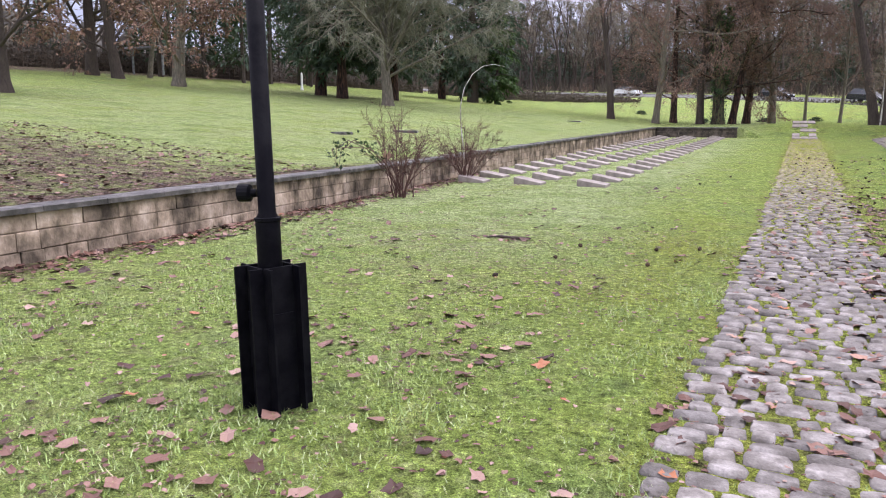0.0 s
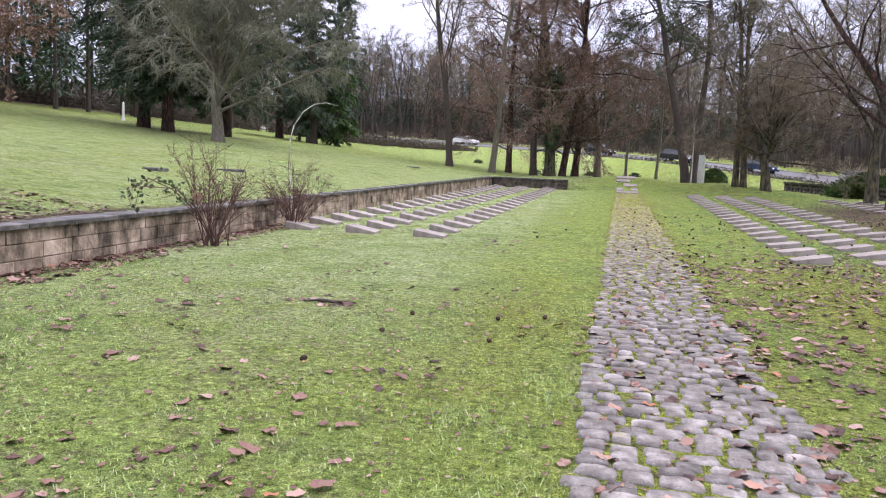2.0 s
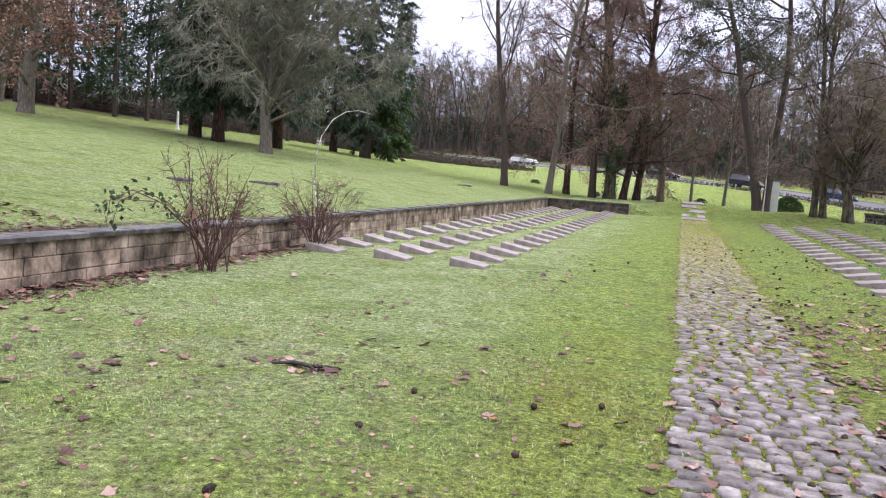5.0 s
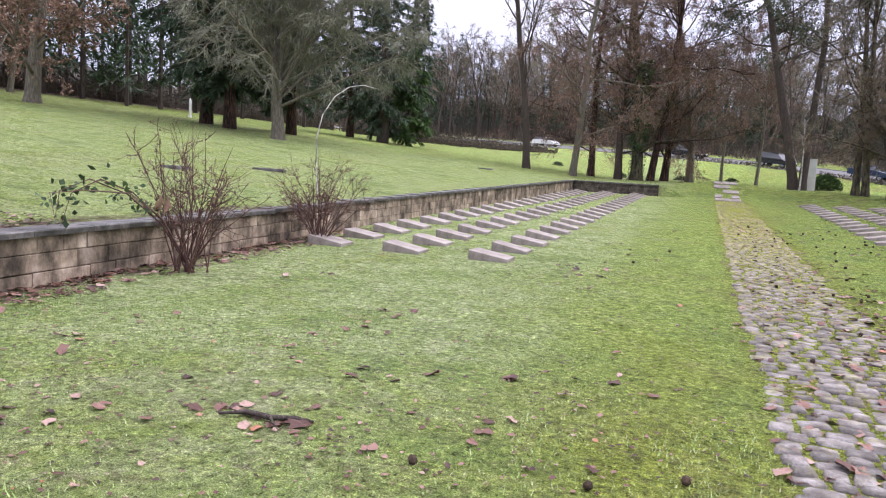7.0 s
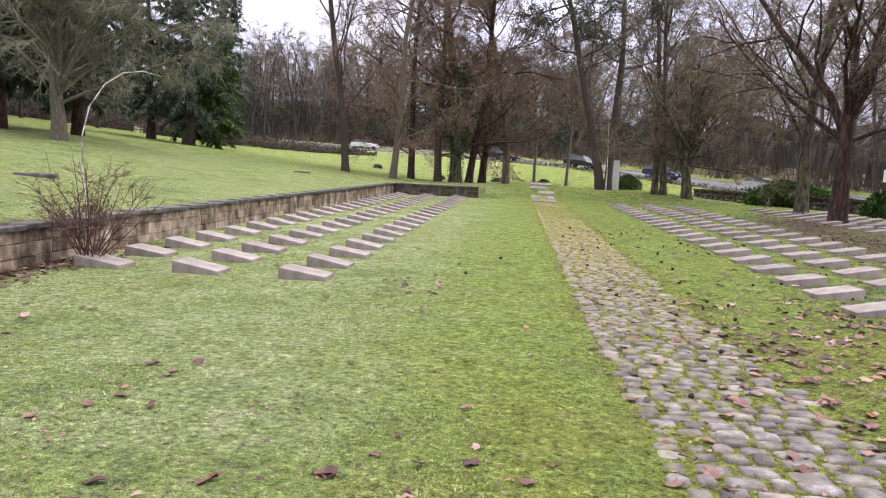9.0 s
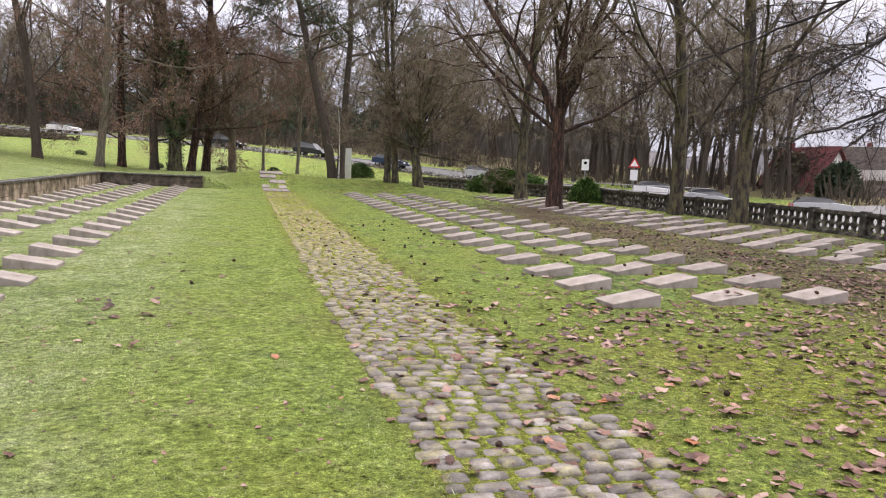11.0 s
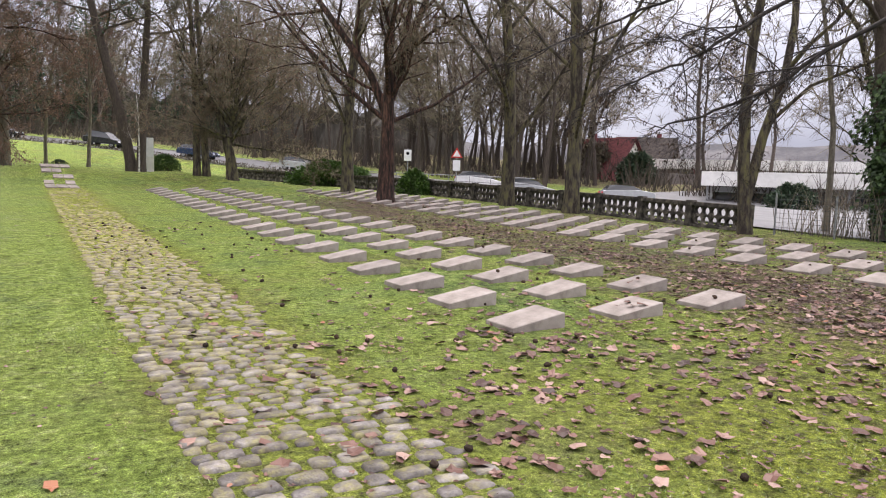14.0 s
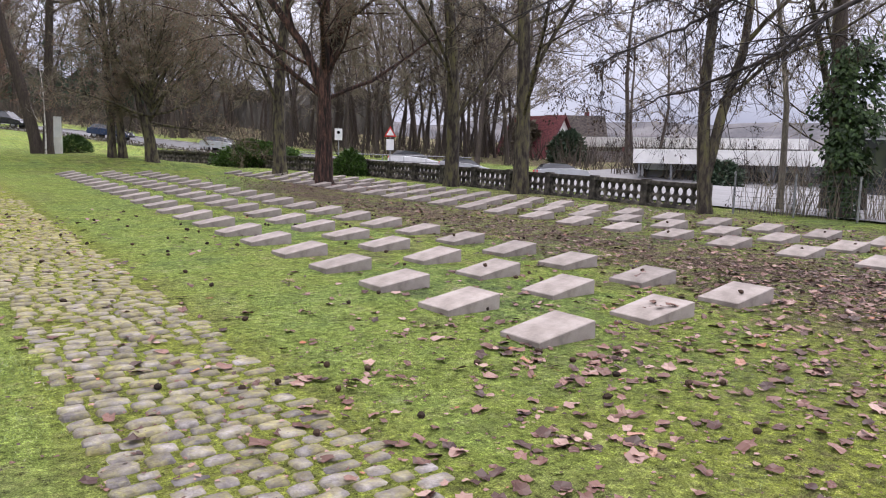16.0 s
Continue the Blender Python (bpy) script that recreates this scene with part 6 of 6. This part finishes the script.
cones = Geo()
r = random.Random(31)
spots = []
while len(spots) < 340:
    x, y = r.uniform(-3, 17), r.uniform(6, 30)
    if r.random() < (0.9 if x > 0 else 0.15):
        spots.append((x, y))
for x, y in spots:
    p = Vector((x, y, ground(x, y) + 0.02))
    a = r.uniform(0, math.tau)
    d = Vector((math.cos(a), math.sin(a), r.uniform(-0.2, 0.5))) * r.uniform(0.02, 0.04)
    cones.tube([p - d, p - d * 0.5, p + d * 0.3, p + d], [0.008, 0.026, 0.024, 0.006], 6, True)
for i, (cx, cy) in enumerate(((6.6, 18.3), (5.1, 16.95), (6.45, 16.8), (5.0, 19.6), (11.2, 18.6), (12.9, 18.5), (11.0, 21.2), (14.6, 19.9), (6.5, 22.3), (12.7, 22.5))):
    p = Vector((cx, cy, ground(cx, cy) + 0.135))
    dd = Vector((0.03 * math.cos(i), 0.03 * math.sin(i), 0.012))
    cones.tube([p - dd, p - dd * 0.5, p + dd * 0.3, p + dd], [0.008, 0.026, 0.024, 0.006], 6, True)
tagged(new("cones", cones.mesh("cones", M_CONE)), "small dark cones strewn on path and grass", "cones", kind="stuff")

stick = Geo()
sp = [Vector((-0.28, -0.02, 0.02)), Vector((-0.12, 0.03, 0.035)), Vector((0.04, 0.0, 0.03)), Vector((0.18, 0.05, 0.025)), Vector((0.3, 0.02, 0.03))]
stick.tube(sp, [0.008, 0.016, 0.018, 0.014, 0.006], 7, True)
stick.tube([sp[2], Vector((0.1, -0.1, 0.04)), Vector((0.16, -0.16, 0.03))], [0.011, 0.008, 0.003], 5)
fb = thing("fallen_branch", "short dark broken branch lying in the grass", "branch", (-3.24, 8.84, ground(-3.24, 8.84)), turn=8)
part("stick", stick, M_BARK_DARK, fb, smooth=True)

grass = Geo()
r = random.Random(41)
n = 0
while n < 300000:
    x, y = r.uniform(-7.4, 9.5), 1.2 + 19 * r.random() ** 1.6
    if -0.3 < x < 0.93 and r.random() < 0.88:
        continue
    tuft = noise.noise((x * 1.4, y * 1.4, 2)) + 0.5 * noise.noise((x * 6, y * 6, 3))
    if r.random() < soil_amount(x, y) * 0.9 or tuft < r.uniform(-0.9, 0.3):
        continue
    n += 1
    z = ground(x, y)
    a = r.uniform(0, math.tau)
    tall = (0.6 + 0.55 * max(0.0, tuft)) * (1.25 - 0.5 * ease(6, 11, y)) * (0.55 if x > 1 or -0.3 < x < 0.93 else 1.0)
    h, b = r.uniform(0.012, 0.04) * tall, r.uniform(0.0018, 0.004)
    reach = h * r.uniform(0.5, 1.8)
    k = len(grass.v)
    c, s = math.cos(a), math.sin(a)
    grass.v += [(x - s * b, y + c * b, z - 0.005), (x + s * b, y - c * b, z - 0.005), (x + c * reach, y + s * reach, z + h)]
    grass.f.append((k, k + 1, k + 2))
tagged(new("grass", grass.mesh("grass", M_GRASS)), "short mossy winter grass blades on the lawn", "grass", kind="stuff")

# ---- pieces of the wall: stone blocks and coping ----
r = random.Random(51)
blocks, rest, end_rest = 0, Geo(), Geo()


def block_mesh(seed):
    rr = random.Random(seed)
    v, f = bevelled(1, 1, 1, 0.05, seed, 0.015)
    me = bpy.data.meshes.new("stone_block")
    me.from_pydata(v, [], f)
    me.materials.append(M_BLOCK)
    return me


BM = [block_mesh(i) for i in range(6)]
BV = [bevelled(1, 1, 1, 0.05, i, 0.015) for i in range(6)]


def lay(along, across, z, length, height, end=False):
    """One block with its face to the lawn; along: its middle on the wall's run."""
    global blocks
    depth = 0.10 + r.uniform(-0.008, 0.014)
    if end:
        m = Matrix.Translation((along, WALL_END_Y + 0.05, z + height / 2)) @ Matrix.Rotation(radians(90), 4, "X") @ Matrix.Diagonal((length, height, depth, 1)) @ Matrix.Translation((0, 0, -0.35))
    else:
        m = Matrix.Translation((wall_x(along) - 0.05, along, z + height / 2)) @ Matrix.Rotation(radians(90) - math.atan((wall_x(along + 0.2) - wall_x(along - 0.2)) / 0.4), 4, "Z") @ Matrix.Rotation(radians(90), 4, "X") @ Matrix.Diagonal((length, height, depth, 1)) @ Matrix.Translation((0, 0, -0.35))
    if blocks < 300 and not end:
        ob = new("stone_block", r.choice(BM))
        ob.parent = wall
        ob.matrix_basis = m
        blocks += 1
    else:
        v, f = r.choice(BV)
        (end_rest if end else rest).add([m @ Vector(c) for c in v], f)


COURSES = ((-0.06, 0.2), (0.15, 0.2), (0.36, 0.18))
runs = {i: 1.5 + 0.15 * i for i in range(3)}
while min(runs.values()) < WALL_END_Y:
    i = min(runs, key=runs.get)
    L = r.choice((0.28, 0.38, 0.45, 0.52, 0.6))
    y = runs[i]
    L = min(L, WALL_END_Y - y + 0.02)
    z0, h = COURSES[i]
    lay(y + L / 2, 0, ground(-5, y + L / 2) + z0, L - 0.007, h + 0.002)
    runs[i] = y + L
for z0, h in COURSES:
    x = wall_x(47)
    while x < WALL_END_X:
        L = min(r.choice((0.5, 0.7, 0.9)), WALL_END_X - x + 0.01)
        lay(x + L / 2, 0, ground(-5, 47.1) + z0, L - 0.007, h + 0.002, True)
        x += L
part("stone_blocks_far", rest, M_BLOCK, wall)["kind"] = "stuff"
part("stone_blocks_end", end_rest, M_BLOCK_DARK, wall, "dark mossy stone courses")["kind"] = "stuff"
y = 1.0
while y < WALL_END_Y + 0.3:
    L = min(r.uniform(0.85, 1.2), WALL_END_Y + 0.32 - y)
    v, f = bevelled(0.4, L - 0.008, 0.07, 0.012, int(y * 10), 0.004)
    g = Geo()
    g.add([Vector(c) for c in v], f)
    c = part("coping_stone", g, M_COPING, wall)
    c.matrix_basis = Matrix.Translation((wall_x(y + L / 2) - 0.13, y + L / 2, ground(-5, y + L / 2) + WALL_H - 0.07)) @ Matrix.Rotation(-math.atan((wall_x(y + L) - wall_x(y)) / L), 4, "Z")
    y += L
x = wall_x(47) + 0.07
while x < WALL_END_X:
    L = min(1.0, WALL_END_X + 0.03 - x)
    v, f = bevelled(L - 0.008, 0.4, 0.07, 0.012, int(-x * 10), 0.004)
    g = Geo()
    g.add([Vector(c) for c in v], f)
    c = part("coping_stone", g, M_COPING, wall)
    c.location = (x + L / 2, WALL_END_Y + 0.12, ground(-5, 47.1) + WALL_H - 0.068)
    x += L

# ---- pieces of the path: cobbles ----
path = new("path")
tagged(path, "narrow path of worn granite cobbles with mossy joints and leaves", "path", kind="structure")
r = random.Random(61)


def cobble(seed):
    """A worn sett with rounded corners and a humped, uneven top."""
    rr = random.Random(seed)
    n, ring = 10, []
    e = rr.uniform(0.26, 0.46)
    for i in range(n):
        a = math.tau * (i + 0.5) / n
        c, s = math.cos(a), math.sin(a)
        ring.append((0.5 * math.copysign(abs(c) ** e, c) * rr.uniform(0.93, 1.05), 0.5 * math.copysign(abs(s) ** e, s) * rr.uniform(0.93, 1.05)))
    v = [(x, y, -0.5) for x, y in ring] + [(x * 0.97, y * 0.97, 0.22 + rr.uniform(-0.05, 0.05)) for x, y in ring] + [(x * 0.84, y * 0.82, 0.5 + rr.uniform(-0.09, 0.09)) for x, y in ring] + [(rr.uniform(-0.15, 0.15), rr.uniform(-0.15, 0.15), 0.53)]
    f = [(i, (i + 1) % n, n + (i + 1) % n, n + i) for i in range(n)] + [(n + i, n + (i + 1) % n, 2 * n + (i + 1) % n, 2 * n + i) for i in range(n)] + [(2 * n + i, 2 * n + (i + 1) % n, 3 * n) for i in range(n)]
    return v, f


CV = [cobble(i) for i in range(12)]
CM = []
for v, f in CV:
    me = bpy.data.meshes.new("cobble")
    me.from_pydata(v, [], f)
    me.materials.append(M_COBBLE)
    me.polygons.foreach_set("use_smooth", [True] * len(me.polygons))
    CM.append(me)
far_cobbles, count = Geo(), 0
row = -2.5
while row < 46.4:
    depth = r.uniform(0.10, 0.155)
    x = -0.38 + r.uniform(-0.06, 0.05)
    stop = 0.97 + r.uniform(-0.06, 0.07)
    while x < stop - 0.05:
        w = r.choice((0.12, 0.14, 0.16, 0.18, 0.2, 0.23)) * r.uniform(0.9, 1.1)
        cx, cy = x + w / 2, row + depth / 2 + r.uniform(-0.014, 0.014) + 0.02 * noise.noise((x * 1.3, row, 8))
        sunk = 0.014 + 0.013 * noise.noise((cx * 1.6, cy * 0.8, 4)) + 0.012 * ease(20, 38, cy) + 0.006 * ease(7, 13, cy) + r.uniform(-0.006, 0.01)
        x += w + r.uniform(0.006, 0.03) + 0.014 * ease(8, 13, cy)
        if r.random() < 0.02 + 0.25 * ease(24, 40, cy):
            continue
        m = Matrix.Translation((cx, cy, ground(cx, cy) + 0.003 - sunk)) @ Matrix.Rotation(r.gauss(0, 0.07), 4, "Z") @ Matrix.Rotation(r.gauss(0, 0.04), 4, "X") @ Matrix.Rotation(r.gauss(0, 0.03), 4, "Y") @ Matrix.Diagonal((w, depth * r.uniform(0.94, 1.04), 0.065, 1))
        k = r.randrange(12)
        if 2.6 < cy < 7.6 and count < 300:
            ob = new("cobble", CM[k])
            ob.parent = path
            ob.matrix_basis = m
            count += 1
        else:
            v, f = CV[k]
            far_cobbles.add([m @ Vector(c) for c in v], f)
    row += depth + r.uniform(0.006, 0.024) + 0.01 * ease(8, 13, row)
fc = part("cobbles_far", far_cobbles, M_COBBLE, path, smooth=True)
fc["kind"] = "stuff"
